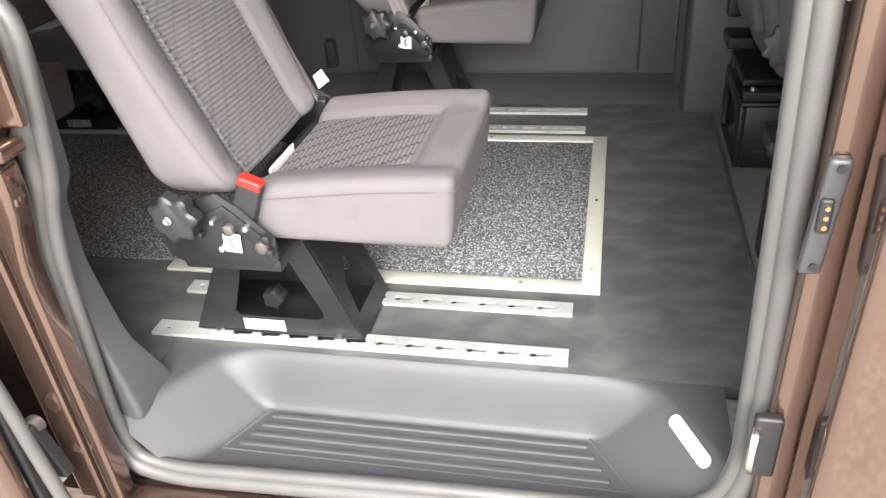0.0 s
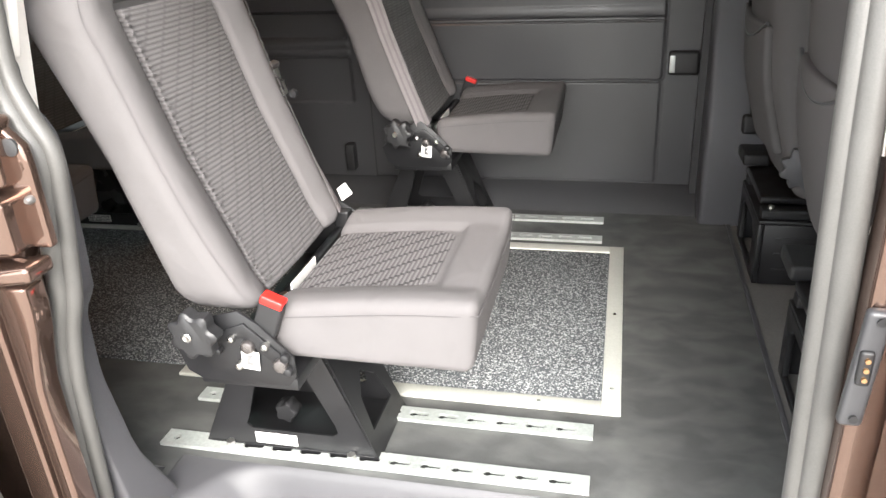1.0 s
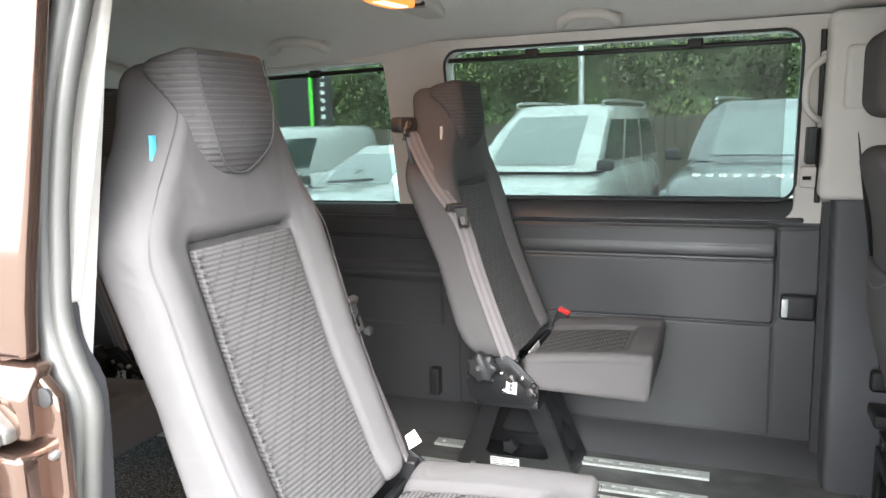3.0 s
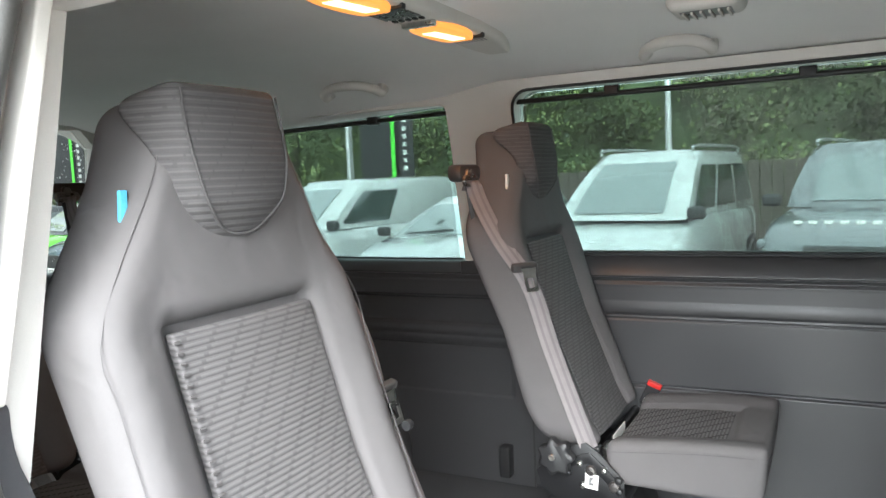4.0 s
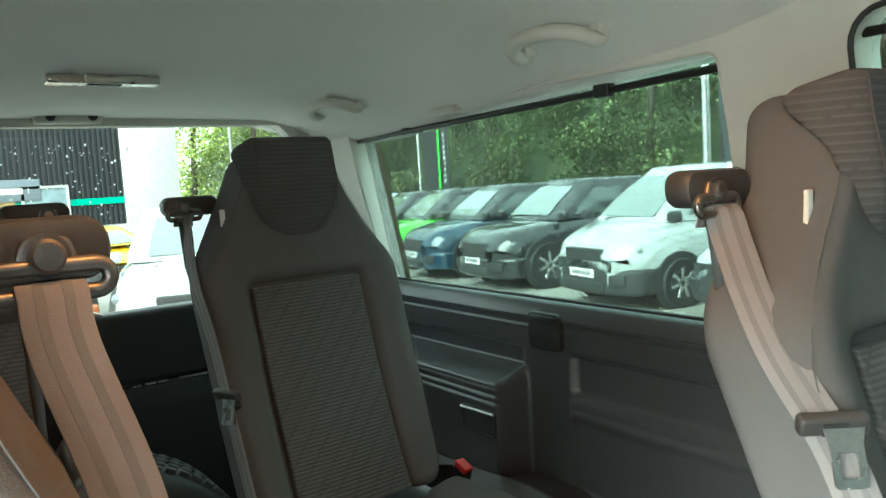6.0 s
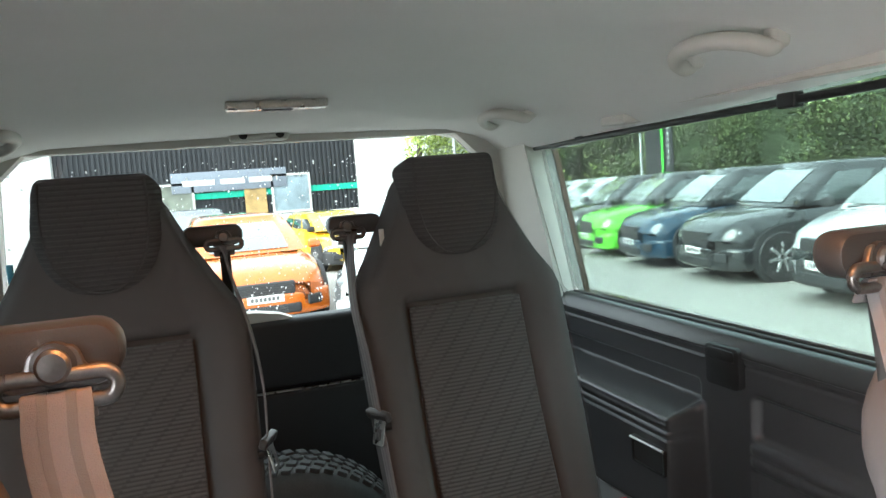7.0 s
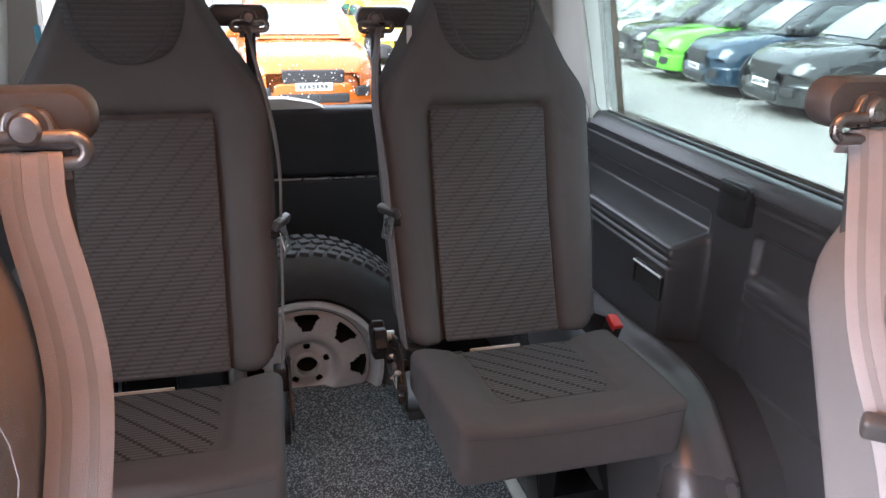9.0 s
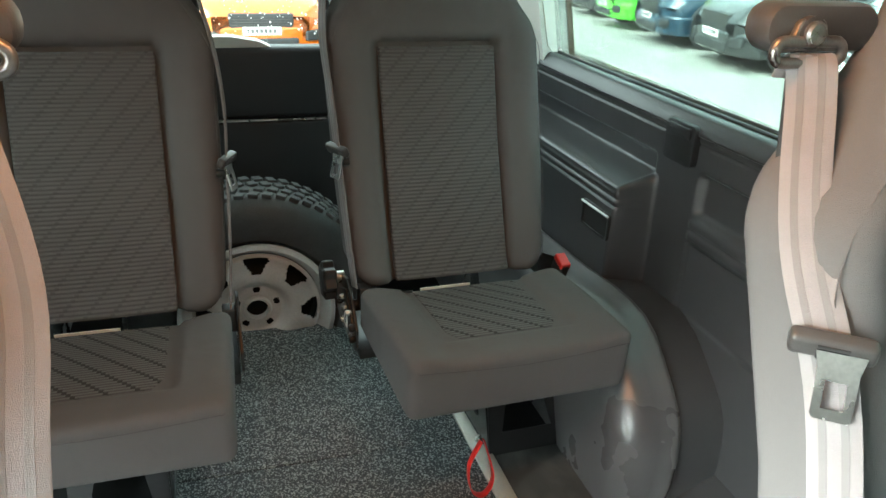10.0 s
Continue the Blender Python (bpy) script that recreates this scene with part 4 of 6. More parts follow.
# ---- the four single seats ----
XF = [(0.37, -0.515), (0.45, -0.557), (0.65, -0.63), (0.86, -0.687), (0.98, -0.695), (1.13, -0.705)]
XR = [(0.37, -0.635), (0.43, -0.668), (0.65, -0.715), (0.85, -0.793), (1.13, -0.845)]
HALF = [(0.385, 0.205), (0.44, 0.228), (0.60, 0.238), (0.865, 0.242), (0.90, 0.236), (0.95, 0.207), (1.04, 0.152), (1.10, 0.120), (1.13, 0.104)]


def inset(u, v, u0, u1, v0, v1, w):
    """1 inside a rectangle, easing to 0 over its border."""
    return ease(u0 - w, u0, u) * (1 - ease(u1, u1 + w, u)) * ease(v0 - w, v0, v) * (1 - ease(v1, v1 + w, v))


def back_warp(a, y, h):
    z = 0.39 + h * 0.974
    s = y / 0.22
    f = (a + 0.06) / 0.12
    yy = s * interp(z, HALF) * (1.0 - 0.10 * f * ease(0.86, 0.98, z))
    xf, xr = interp(z, XF), interp(z, XR)
    x = xr + (xf - xr) * f
    if f > 0.5:
        k = (f - 0.5) * 2
        x += k * 0.018 * (ease(0.55, 0.85, abs(s)) * (1 - ease(0.84, 0.95, z)) - 0.2)
        hollow = inset(yy, z, -0.135, 0.135, 0.36, 0.862, 0.012)
        x -= k * 0.022 * hollow
    return (x, yy + 0.22, z)


def panel_warp(a, y, h):
    z = 0.40 + h
    return (interp(z, XF) - 0.0125 + a + 0.004 * (1 - (y / 0.145) ** 2), y + 0.22, z)


def cushion_warp(x, y, z):
    k = (x + 0.155) / -0.365                       # 0 at the front, 1 at the back
    g = ease(0.31, 0.42, z)
    zz = z - 0.025 * k * k * g + 0.012 * k * (1 - g)
    if z > 0.39:
        zz += 0.010 * ease(0.13, 0.19, abs(y - 0.22)) - 0.004
        zz -= 0.011 * inset(y, x, 0.095, 0.345, -0.56, -0.245, 0.014)
    if x > -0.19:
        x -= 0.010 * (0.42 - z) / 0.1              # the front face slopes in towards its foot
    return (x, y + (0.22 - y) * 0.05 * (1 - k), zz)


def head_half(z, f):
    wide = 0.113 - 0.02 * f
    if z > 1.09:
        return wide
    t = (1.09 - z) / 0.134
    return wide * max(1 - 0.97 * min(t, 1) ** 2.3, 0.0) ** (1 / 2.3)


def head_warp(a, y, h):
    z = 0.965 + h * 0.9
    f = a / 0.08
    top = ease(1.05, 1.16, z)
    back = -0.722 - 0.062 * top
    front = -0.668 - 0.012 * top - 0.010 * (y / 0.125) ** 2 - 0.022 * (1 - ease(0.965, 1.02, z))
    return (back + (front - back) * f, 0.22 + y / 0.125 * head_half(z, f), z - 0.022 * (1 - f) * top)


def lobed_knob(bm, c, r, lobes, y0, y1):
    n = 48
    rings = []
    for h, k in ((y0, 0.86), (y0 + 0.004, 1.0), (y1 - 0.004, 1.0), (y1, 0.86), (y1 + 0.001, 0.45)):
        rings.append([(c[0] + k * r * (1 + 0.13 * math.cos(lobes * a)) * math.cos(a), h, c[2] + k * r * (1 + 0.13 * math.cos(lobes * a)) * math.sin(a)) for a in (2 * math.pi * i / n for i in range(n))])
    return loft(rings, bm=bm)


PLATE = [(-0.668, 0.335), (-0.655, 0.292), (-0.63, 0.277), (-0.475, 0.277), (-0.457, 0.295), (-0.457, 0.335), (-0.512, 0.392), (-0.545, 0.415), (-0.60, 0.40)]


def make_seat(label, belt_far, ped_y=(0.122, 0.31), tongue_z=0.79, twist=0.5, wide=1.0, shift=(0.0, 0.0, 0.0), hug=False, arm=(0.0, 0.0), rear=0.0):
    """A single seat; its origin is on the floor at the cushion's outer side. belt_far: the belt hangs on the far side."""
    seat = thing("minibus_seat", label, "seat", "single seats in the van")
    part("backrest", softbox(-0.06, 0.06, -0.22, 0.22, 0.0, 0.76, 0.034, (5, 40, 46), back_warp), CLOTH, seat)
    part("back_insert", softbox(-0.008, 0.008, -0.132, 0.132, 0.0, 0.455, 0.004, (1, 20, 30), panel_warp), RIB_BACK, seat, "ribbed grey woven insert")
    part("cushion", softbox(-0.508, -0.157, 0.0, 0.44, 0.300, 0.427, 0.019, (36, 44, 6), cushion_warp), CLOTH, seat)
    def ins(x, y, z):
        q = cushion_warp(x, y, 0.424)
        pull = 1 - 0.16 * ease(-0.30, -0.252, x) ** 2
        return (q[0], 0.22 + (q[1] - 0.22) * pull, q[2] + (z - 0.424) - 0.0002)
    part("cushion_insert", softbox(-0.50, -0.252, 0.101, 0.339, 0.418, 0.4285, 0.004, (16, 16, 1), ins), RIB_SEAT, seat, "ribbed grey woven insert")
    part("headrest", softbox(0.0, 0.08, -0.125, 0.125, 0.0, 0.215, 0.022, (5, 24, 26), head_warp), RIB_HEAD, seat, "darker ribbed cloth headrest")
    # gathered stitching along the inserts' outer edges
    b = None
    for i in range(36 if hug else 0):
        z = 0.418 + 0.0122 * i
        x = interp(z, XF) - 0.004
        b = tube([(x - 0.004, 0.0855, z), (x + 0.003, 0.079, z + 0.001), (x + 0.0035, 0.070, z + 0.002)], 0.0021, 5, b)
    if b:
        part("insert_stitching", b, CLOTH, seat)
    b = None
    for i in range(20 if hug else 0):
        x = -0.492 + 0.0115 * i
        q = cushion_warp(x, 0.09, 0.427)
        b = tube([(x, q[1] + 0.012, q[2] - 0.008), (x, q[1] + 0.002, q[2] - 0.0015), (x, q[1] - 0.009, q[2] - 0.0012)], 0.0019, 5, b)
    if b:
        part("insert_stitching", b, CLOTH, seat)
    # seams
    for s in (-1, 1):
        line = []
        for z in (0.42, 0.5, 0.6, 0.7, 0.8, 0.86, 0.95, 1.03, 1.09):
            q = back_warp(0.06, s * 0.213, (z - 0.39) / 0.974)
            line.append((q[0] - 0.009, q[1] + s * 0.002, q[2]))
        part("seam", tube(spline(line, 3), 0.0007, 6), CLOTH, seat)
    line = [(head_warp(0.08, s, h)) for s, h in ((-0.113, 0.2), (-0.116, 0.15), (-0.113, 0.1), (-0.105, 0.05), (-0.07, 0.012), (0, 0.004), (0.07, 0.012), (0.105, 0.05), (0.113, 0.1), (0.116, 0.15), (0.113, 0.2))]
    part("headrest_seam", tube(spline(line, 4), 0.002, 6), PIPING, seat)
    line = [cushion_warp(x, y, 0.405) for x, y in ((-0.50, -0.001), (-0.3, -0.001), (-0.17, 0.002), (-0.153, 0.03), (-0.153, 0.22), (-0.153, 0.41), (-0.17, 0.438), (-0.3, 0.441), (-0.5, 0.441))]
    part("seam", tube(spline(line, 4), 0.0007, 6), PIPING, seat)
    # side plates, recliner and knob
    for y0, y1 in ((-0.028, -0.022), (0.462, 0.468)):
        part("side_plate", prism(PLATE, "y", y0, y1, 0.001), BLACK, seat)
    part("recliner_knob", lobed_knob(None, (-0.607, 0, 0.386), 0.039, 7, -0.072, -0.042), PLASTIC, seat)
    part("knob_screw", lathe([(0.008, -0.076), (0.006, -0.078), (0.001, -0.077)], "y", (-0.612, 0, 0.388), 12), CHROME, seat)
    part("knob_shaft", lathe([(0.014, -0.045), (0.014, -0.02)], "y", (-0.612, 0, 0.388), 12), CHROME, seat)
    for x, z, r, m in ((-0.478, 0.322, 0.0135, GUIDE), (-0.468, 0.338, 0.009, BLACK), (-0.466, 0.312, 0.009, BLACK), (-0.50, 0.357, 0.0065, CHROME), (-0.552, 0.316, 0.0075, CHROME), (-0.558, 0.367, 0.006, CHROME), (-0.585, 0.342, 0.0065, BLACK), (-0.532, 0.353, 0.0125, GUIDE)):
        part("bolt", lathe([(r * 0.8, -0.028), (r, -0.032), (r, -0.037), (r * 0.8, -0.041), (r * 0.4, -0.0425), (0.001, -0.0425)], "y", (x, 0, z), 14), m, seat)
    part("link_arm", prism([(-0.60, 0.37), (-0.535, 0.395), (-0.47, 0.335), (-0.485, 0.318), (-0.54, 0.368), (-0.60, 0.35)], "y", -0.033, -0.028, 0.001), BLACK, seat)
    part("rating_sticker", prism([(-0.548, 0.311), (-0.517, 0.308), (-0.514, 0.343), (-0.545, 0.346)], "y", -0.0345, -0.0335), WHITE, seat)
    part("sticker_print", prism([(-0.538, 0.318), (-0.526, 0.317), (-0.527, 0.324), (-0.533, 0.325), (-0.524, 0.337), (-0.536, 0.338)], "y", -0.0352, -0.0346), INK, seat)
    part("cross_bar", tube([(-0.54, -0.025, 0.352), (-0.54, 0.465, 0.352)], 0.013, 12), BLACK, seat)
    part("bar_sleeve", tube([(-0.527, 0.05, 0.362), (-0.527, 0.115, 0.362)], 0.015, 12), CHROME, seat)
    # pedestal
    y0, y1 = ped_y
    outline = [(-0.758, 0.0), (-0.387, 0.0), (-0.49, 0.262), (-0.635, 0.275)]
    hole = [(-0.655, 0.072), (-0.66, 0.062), (-0.65, 0.052), (-0.478, 0.052), (-0.466, 0.06), (-0.468, 0.075), (-0.53, 0.215), (-0.545, 0.222), (-0.60, 0.222), (-0.61, 0.215)]
    for y in (y0, y1 - 0.005):
        part("pedestal_side", prism(outline, "y", y, y + 0.005, holes=[hole]), BLACK, seat)
    for (xa, za), (xb, zb) in (((-0.387, 0.002), (-0.49, 0.262)), ((-0.758, 0.002), (-0.635, 0.275))):
        q = 0.012 if y1 > y0 else 0
        d = y1 - y0
        face = [(0.0, 0.0), (d, 0.0), (d - q, 0.27), (q, 0.27)]
        bm = prism(face, "x", -0.0025, 0.0025, holes=[[(0.035, 0.05), (d - 0.035, 0.05), (d - 0.05, 0.12), (d / 2, 0.16), (0.05, 0.12)]])
        ang = math.atan2(xb - xa, zb - za)
        bm.transform(Matrix.Translation((xa, y0, za)) @ Matrix.Rotation(ang, 4, "Y"))
        part("pedestal_end", bm, BLACK, seat)
    part("pedestal_foot", cuboid(-0.75, -0.395, y0 - 0.002, y1 + 0.002, 0.009, 0.014, 0.002), BLACK, seat)
    part("pedestal_top", cuboid(-0.64, -0.46, -0.02, 0.46, 0.262, 0.286, 0.004), BLACK, seat)
    part("lock_knob", lobed_knob(None, (-0.60, 0, 0.055), 0.022, 5, y0 + 0.05, y0 + 0.085), PLASTIC, seat)
    part("data_label", cuboid(-0.645, -0.555, y0 - 0.0012, y0 - 0.0002, 0.018, 0.044), WHITE, seat)
    part("label_print", scatter_bars(-0.643, -0.557, 0.019, 0.043, 4, y0 - 0.002), INK, seat)
    for x in (-0.70, -0.44):
        part("foot_bolt", lathe([(0.009, 0.009), (0.009, 0.02), (0.004, 0.021), (0.001, 0.021)], "z", (x, y0 - 0.008, 0), 6), CHROME, seat)
    # buckle
    by = -0.012 if belt_far else 0.452
    stalk = ribbon(spline([(-0.52, by, 0.335), (-0.512, by, 0.365), (-0.50, by, 0.39)], 3), [(1, 0, 0.3)], 0.03, 0.003)
    part("buckle_stalk", stalk, BLACK, seat)
    bm = softbox(-0.021, 0.021, -0.011, 0.011, -0.036, 0.036, 0.005, (3, 2, 4))
    bm.transform(pose(-0.497, by, 0.40, 0, 22, 0))
    buckle = part("buckle", bm, PLASTIC, seat)
    bm = softbox(-0.02, 0.02, -0.0125, 0.0125, 0.025, 0.041, 0.004, (3, 2, 2))
    bm.transform(pose(-0.497, by, 0.40, 0, 22, 0))
    part("release_button", bm, RED, buckle, "red release button")
    bm = cuboid(-0.012, 0.006, -0.0005 if belt_far else -0.0125, 0.0125 if belt_far else 0.0005, -0.034, -0.012)
    bm.transform(pose(-0.497, by, 0.40, 0, 22, 0))
    part("buckle_tag", bm, WHITE, buckle)
    # belt
    s = 1 if belt_far else -1
    ys = 0.44 if belt_far else 0.0

    def side(d):
        return ys + s * d
    lo, hi = min(side(-0.075), side(0.048)), max(side(-0.075), side(0.048))
    part("belt_arm", prism(round_rect(lo, hi, 1.006, 1.0475, 0.0185), "x", -0.820, -0.783, 0.008), ARM, seat, "dark satin upper belt arm")
    for d, z, r in ((0.007, 1.024, 0.0108),):
        part("arm_bolt", lathe([(r, -0.790), (r, -0.771), (r * 0.8, -0.7685), (0.001, -0.768)], "x", (0, side(d), z), 24), GUIDE, seat)
        part("bolt_washer", lathe([(r * 1.3, -0.790), (r * 1.3, -0.7755), (r, -0.7745)], "x", (0, side(d), z), 24), ARM, seat)
    body = [(-0.026, 1.012), (-0.0225, 1.019), (-0.0115, 1.0215), (-0.0085, 1.031), (-0.005, 1.0355), (0.019, 1.0355), (0.0225, 1.031), (0.0255, 1.0215), (0.0365, 1.019), (0.040, 1.012), (0.034, 1.0085), (-0.020, 1.0085)]
    part("guide_plate", prism([(side(d), z) for d, z in body], "x", -0.784, -0.776, 0.0025), GUIDE, seat)
    ends = [(-0.0205, a) for a in range(90, 271, 20)] + [(0.0345, a) for a in range(-90, 91, 20)]
    loop = [(-0.777, side(d + 0.0088 * math.cos(radians(a))), 1.0085 + 0.0088 * math.sin(radians(a))) for d, a in ends]
    part("guide_eye", tube(loop + loop[:1], 0.0052, 12), GUIDE, seat, "steel belt loop")
    gb = spline([(-0.79, side(0.008), 1.02), (-0.782, side(0.0075), 0.95), (-0.778, side(0.0065), 0.895)], 4)
    part("guide_bar", ribbon(gb, [(0.5, s * 1.0, 0)], 0.021, 0.005), PLASTIC, seat)
    part("bar_end", tube(spline([(-0.777, side(0.0065), 0.91), (-0.775, side(0.0065), 0.895), (-0.774, side(0.0065), 0.878)], 4), [0.004, 0.006, 0.008, 0.009, 0.0095, 0.0098, 0.0095, 0.008, 0.004], 12), GUIDE, seat)
    e, g = (0.018, 1) if hug else (0.030 if wide == 1.0 else 0.015, 0)
    run = spline([(-0.792, side(0.007), 0.985), (-0.784, side(0.007), 1.001), (-0.775, side(0.007), 1.0065), (-0.7695, side(0.0075), 0.999), (-0.758, side(0.010), 0.965), (-0.70 - 0.022 * g, side(0.014 + e), 0.87), (-0.648 - 0.036 * g, side(0.018 - 0.006 * g + e), 0.78), (-0.612 - 0.036 * g, side(0.012 - 0.004 * g + e), 0.645), (-0.568 - 0.024 * g, side(0.005 + e), 0.50), (-0.54, side(0.012), 0.395)], 6)
    lay = []
    for i in range(len(run)):
        f = ease(20, 46, i) if wide == 1.0 and belt_far else ease(9, 24, i)
        lay.append(Vector((-0.06 - (twist - 0.06) * f, s * (1 - (0.6 if wide == 1.0 else 0.9) * twist * f), 0)))
    belt = part("belt", ribbon(run, lay, 0.042), WEB, seat, "pale grey belt webbing with darker stripes")
    for off in (-0.0085, 0.0085):
        part("belt_stripe", ribbon(run, lay, 0.0065, 0.0021, off=off), STRIPE, belt)
    part("belt_anchor", softbox(-0.552, -0.518, side(0.0) - 0.006, side(0.0) + 0.022, 0.35, 0.40, 0.005, (2, 2, 3)), PLASTIC, seat)
    part("belt_stop", lathe([(0.008, -0.006), (0.008, 0.006)], "y", (-0.607, side(0.012), 0.645), 14), PLASTIC, seat)
    q = min(run, key=lambda p: abs(p.z - tongue_z))
    swing = 110 if wide > 1.0 else 12 if belt_far else 64
    bm = softbox(-0.008, 0.008, -0.033, 0.033, -0.010, 0.010, 0.005, (2, 6, 2))
    bm.transform(pose(q.x + 0.006, q.y, q.z, 0, 22, swing * s * min(twist, 0.6)))
    tongue = part("belt_tongue", bm, ARM, seat, "dark tongue grip with metal plate")
    for i in range(4):
        bm = cuboid(0.0076, 0.0088, -0.012, 0.012, -0.0078 + 0.004 * i, -0.0058 + 0.004 * i)
        bm.transform(pose(q.x + 0.006, q.y, q.z, 0, 22, swing * s * min(twist, 0.6)))
        part("grip_rib", bm, PLASTIC, tongue)
    bm = prism([(-0.019, 0.004), (0.019, 0.004), (0.0155, -0.010), (0.0155, -0.046), (0.013, -0.049), (-0.013, -0.049), (-0.0155, -0.046), (-0.0155, -0.010)], "x", -0.0014, 0.0014, holes=[[(-0.0085, -0.018), (0.0085, -0.018), (0.0085, -0.040), (-0.0085, -0.040)]])
    bm.transform(pose(q.x + 0.017, q.y, q.z - 0.006, 0, -14, swing * s * min(twist, 0.6)))
    part("tongue_plate", bm, CHROME, tongue, "bright metal tongue plate")
    if belt_far and wide == 1.0:
        card = prism([(0, 0), (0.028, 0.004), (0.024, 0.034), (0.002, 0.03)], "y", 0, 0.0012)
        card.transform(pose(-0.528, 0.434, 0.425, 0, -20, 35))
        part("paper_tag", card, WHITE, seat, "loose white folded paper tag")
    # maker's tag in the seam, and the loose paper tag on the cross bar
    q = back_warp(0.028, -0.2199, 0.625)
    part("seam_tag", softbox(q[0] - 0.003, q[0] + 0.003, q[1] - 0.007, q[1] + 0.004, 0.978, 1.022, 0.0015, (1, 1, 4)), BLUE if belt_far else WHITE, seat, "small fabric maker's tag")
    part("bar_label", cuboid(-0.523, -0.520, 0.13, 0.245, 0.352, 0.384), WHITE, seat, "paper label on the cross bar")
    hung = ("belt_arm", "arm_bolt", "bolt_washer", "guide_plate", "guide_eye", "guide_bar", "bar_end")
    for o in (*seat.children, *belt.children):
        base = o.name.split(".")[0]
        if base in hung or base.startswith("belt") and base not in ("belt_anchor", "belt_stop", "belt_tongue"):
            for v in o.data.vertices:
                f = ease(0.72, 0.95, v.co.z) if base in ("belt", "belt_stripe") else 1.0
                v.co.x -= 0.024 * f
                v.co.y += arm[0] * f
                v.co.z += arm[1] * f
    for o in seat.children:
        if shift != (0.0, 0.0, 0.0) and o.name.split(".")[0] in ("backrest", "back_insert", "seam", "headrest", "headrest_seam", "seam_tag"):
            if o.name.startswith("back") or min(v.co.z for v in o.data.vertices) > 0.405:
                for v in o.data.vertices:
                    v.co.y += shift[2] if o.name.startswith("head") else shift[0] + (shift[1] - shift[0]) * ease(0.86, 1.04, v.co.z)
        k = {"cushion": 1 + (wide - 1) * 0.5}.get(o.name.split(".")[0], 1.0)
        if o.name.split(".")[0] in ("headrest", "headrest_seam"):
            for v in o.data.vertices:
                v.co.z = (0.955 if wide > 1 else 0.957) + (v.co.z - 0.965) * (1.13 if wide > 1 else 1.01)
                v.co.y = 0.22 + (v.co.y - 0.22) * (1.08 if wide > 1 else 1.04)
        if k != 1.0:
            for v in o.data.vertices:
                v.co.y = 0.22 + (v.co.y - 0.22) * k
        if rear and o.name.startswith("backrest"):
            for v in o.data.vertices:
                if v.co.x < (interp(v.co.z, XF) + interp(v.co.z, XR)) / 2:
                    v.co.x -= rear * ease(0.38, 0.50, v.co.z) * (1 - ease(0.88, 1.04, v.co.z))
    # the whole back reclines a little
    for o in seat.children_recursive:
        if o.name.split(".")[0] not in ("card", "paper_tag"):
            for v in o.data.vertices:
                k = max(v.co.z - 0.45, 0.0) / 0.57
                v.co.x -= 0.024 * k
                v.co.z += 0.022 * k
    return seat


LIGHTSEAT = "grey cloth van seat with ribbed insert"
seat_a = make_seat(LIGHTSEAT + " beside the open door", True, tongue_z=0.70, twist=0.25, shift=(-0.012, 0.008, -0.006), hug=True, arm=(0.003, 0.0))
seat_a.matrix_basis = pose(-0.022, 0.905, 0)
seat_b = make_seat(LIGHTSEAT + " beside the far wall", False, twist=0.7, tongue_z=0.815, shift=(-0.016, 0.012, -0.012), arm=(0.008, 0.002), rear=0.022)
seat_b.matrix_basis = pose(0.001, 2.026, 0)
seat_c = make_seat(LIGHTSEAT + " by the wheel arch", False, ped_y=(0.265, 0.46), tongue_z=0.66, twist=1.0, wide=1.1, shift=(-0.008, -0.010, -0.012), arm=(-0.007, 0.006))
seat_c.matrix_basis = pose(-1.157, 1.812, 0, 0, 0, 1.5)
seat_d = make_seat(LIGHTSEAT + " in the back row", True, tongue_z=0.66, twist=1.0, wide=1.1, shift=(0.0, -0.008, -0.014), arm=(-0.016, 0.01))
seat_d.matrix_basis = pose(-1.124, 1.076, 0)
# ---- fittings and loose things inside ----
def grab_handle(x0, x1, y, z, flip=False):
    h = thing("grab_handle", "pale grey folding plastic roof grab handle", "handle", "roof grab handles")
    c, d = (x0 + x1) / 2, (x1 - x0) / 2
    pts = [(c - d, y + 0.012, z - 0.004), (c - d * 1.02, y - 0.008, z - 0.012), (c - d * 0.88, y - 0.036, z - 0.002), (c - d * 0.4, y - 0.056, z + 0.008), (c + d * 0.4, y - 0.056, z + 0.008), (c + d * 0.88, y - 0.036, z - 0.002), (c + d * 1.02, y - 0.008, z - 0.012), (c + d, y + 0.012, z - 0.004)]
    sp = spline(pts, 6)
    k = len(sp) - 1
    rad = [0.0095 + 0.0045 * math.sin(math.pi * min(i, k - i, 8) / 16) for i in range(k + 1)]
    bm = tube(sp, rad, 14)
    part("grip", mirrored(bm) if flip else bm, CREAM, h)
    for x in (c - d, c + d):
        bm = softbox(x - 0.014, x + 0.014, y - 0.010, y + 0.024, z - 0.014, z + 0.030, 0.0105, (2, 2, 2))
        part("mount", mirrored(bm) if flip else bm, CREAM, h)
    return h


for x0, x1, z in ((-1.402, -1.212, 1.311), (-2.27, -2.05, 1.290), (-0.446, -0.292, 1.328)):
    grab_handle(x0, x1, 2.268, z)
grab_handle(-2.27, -2.05, 2.268, 1.290, True)

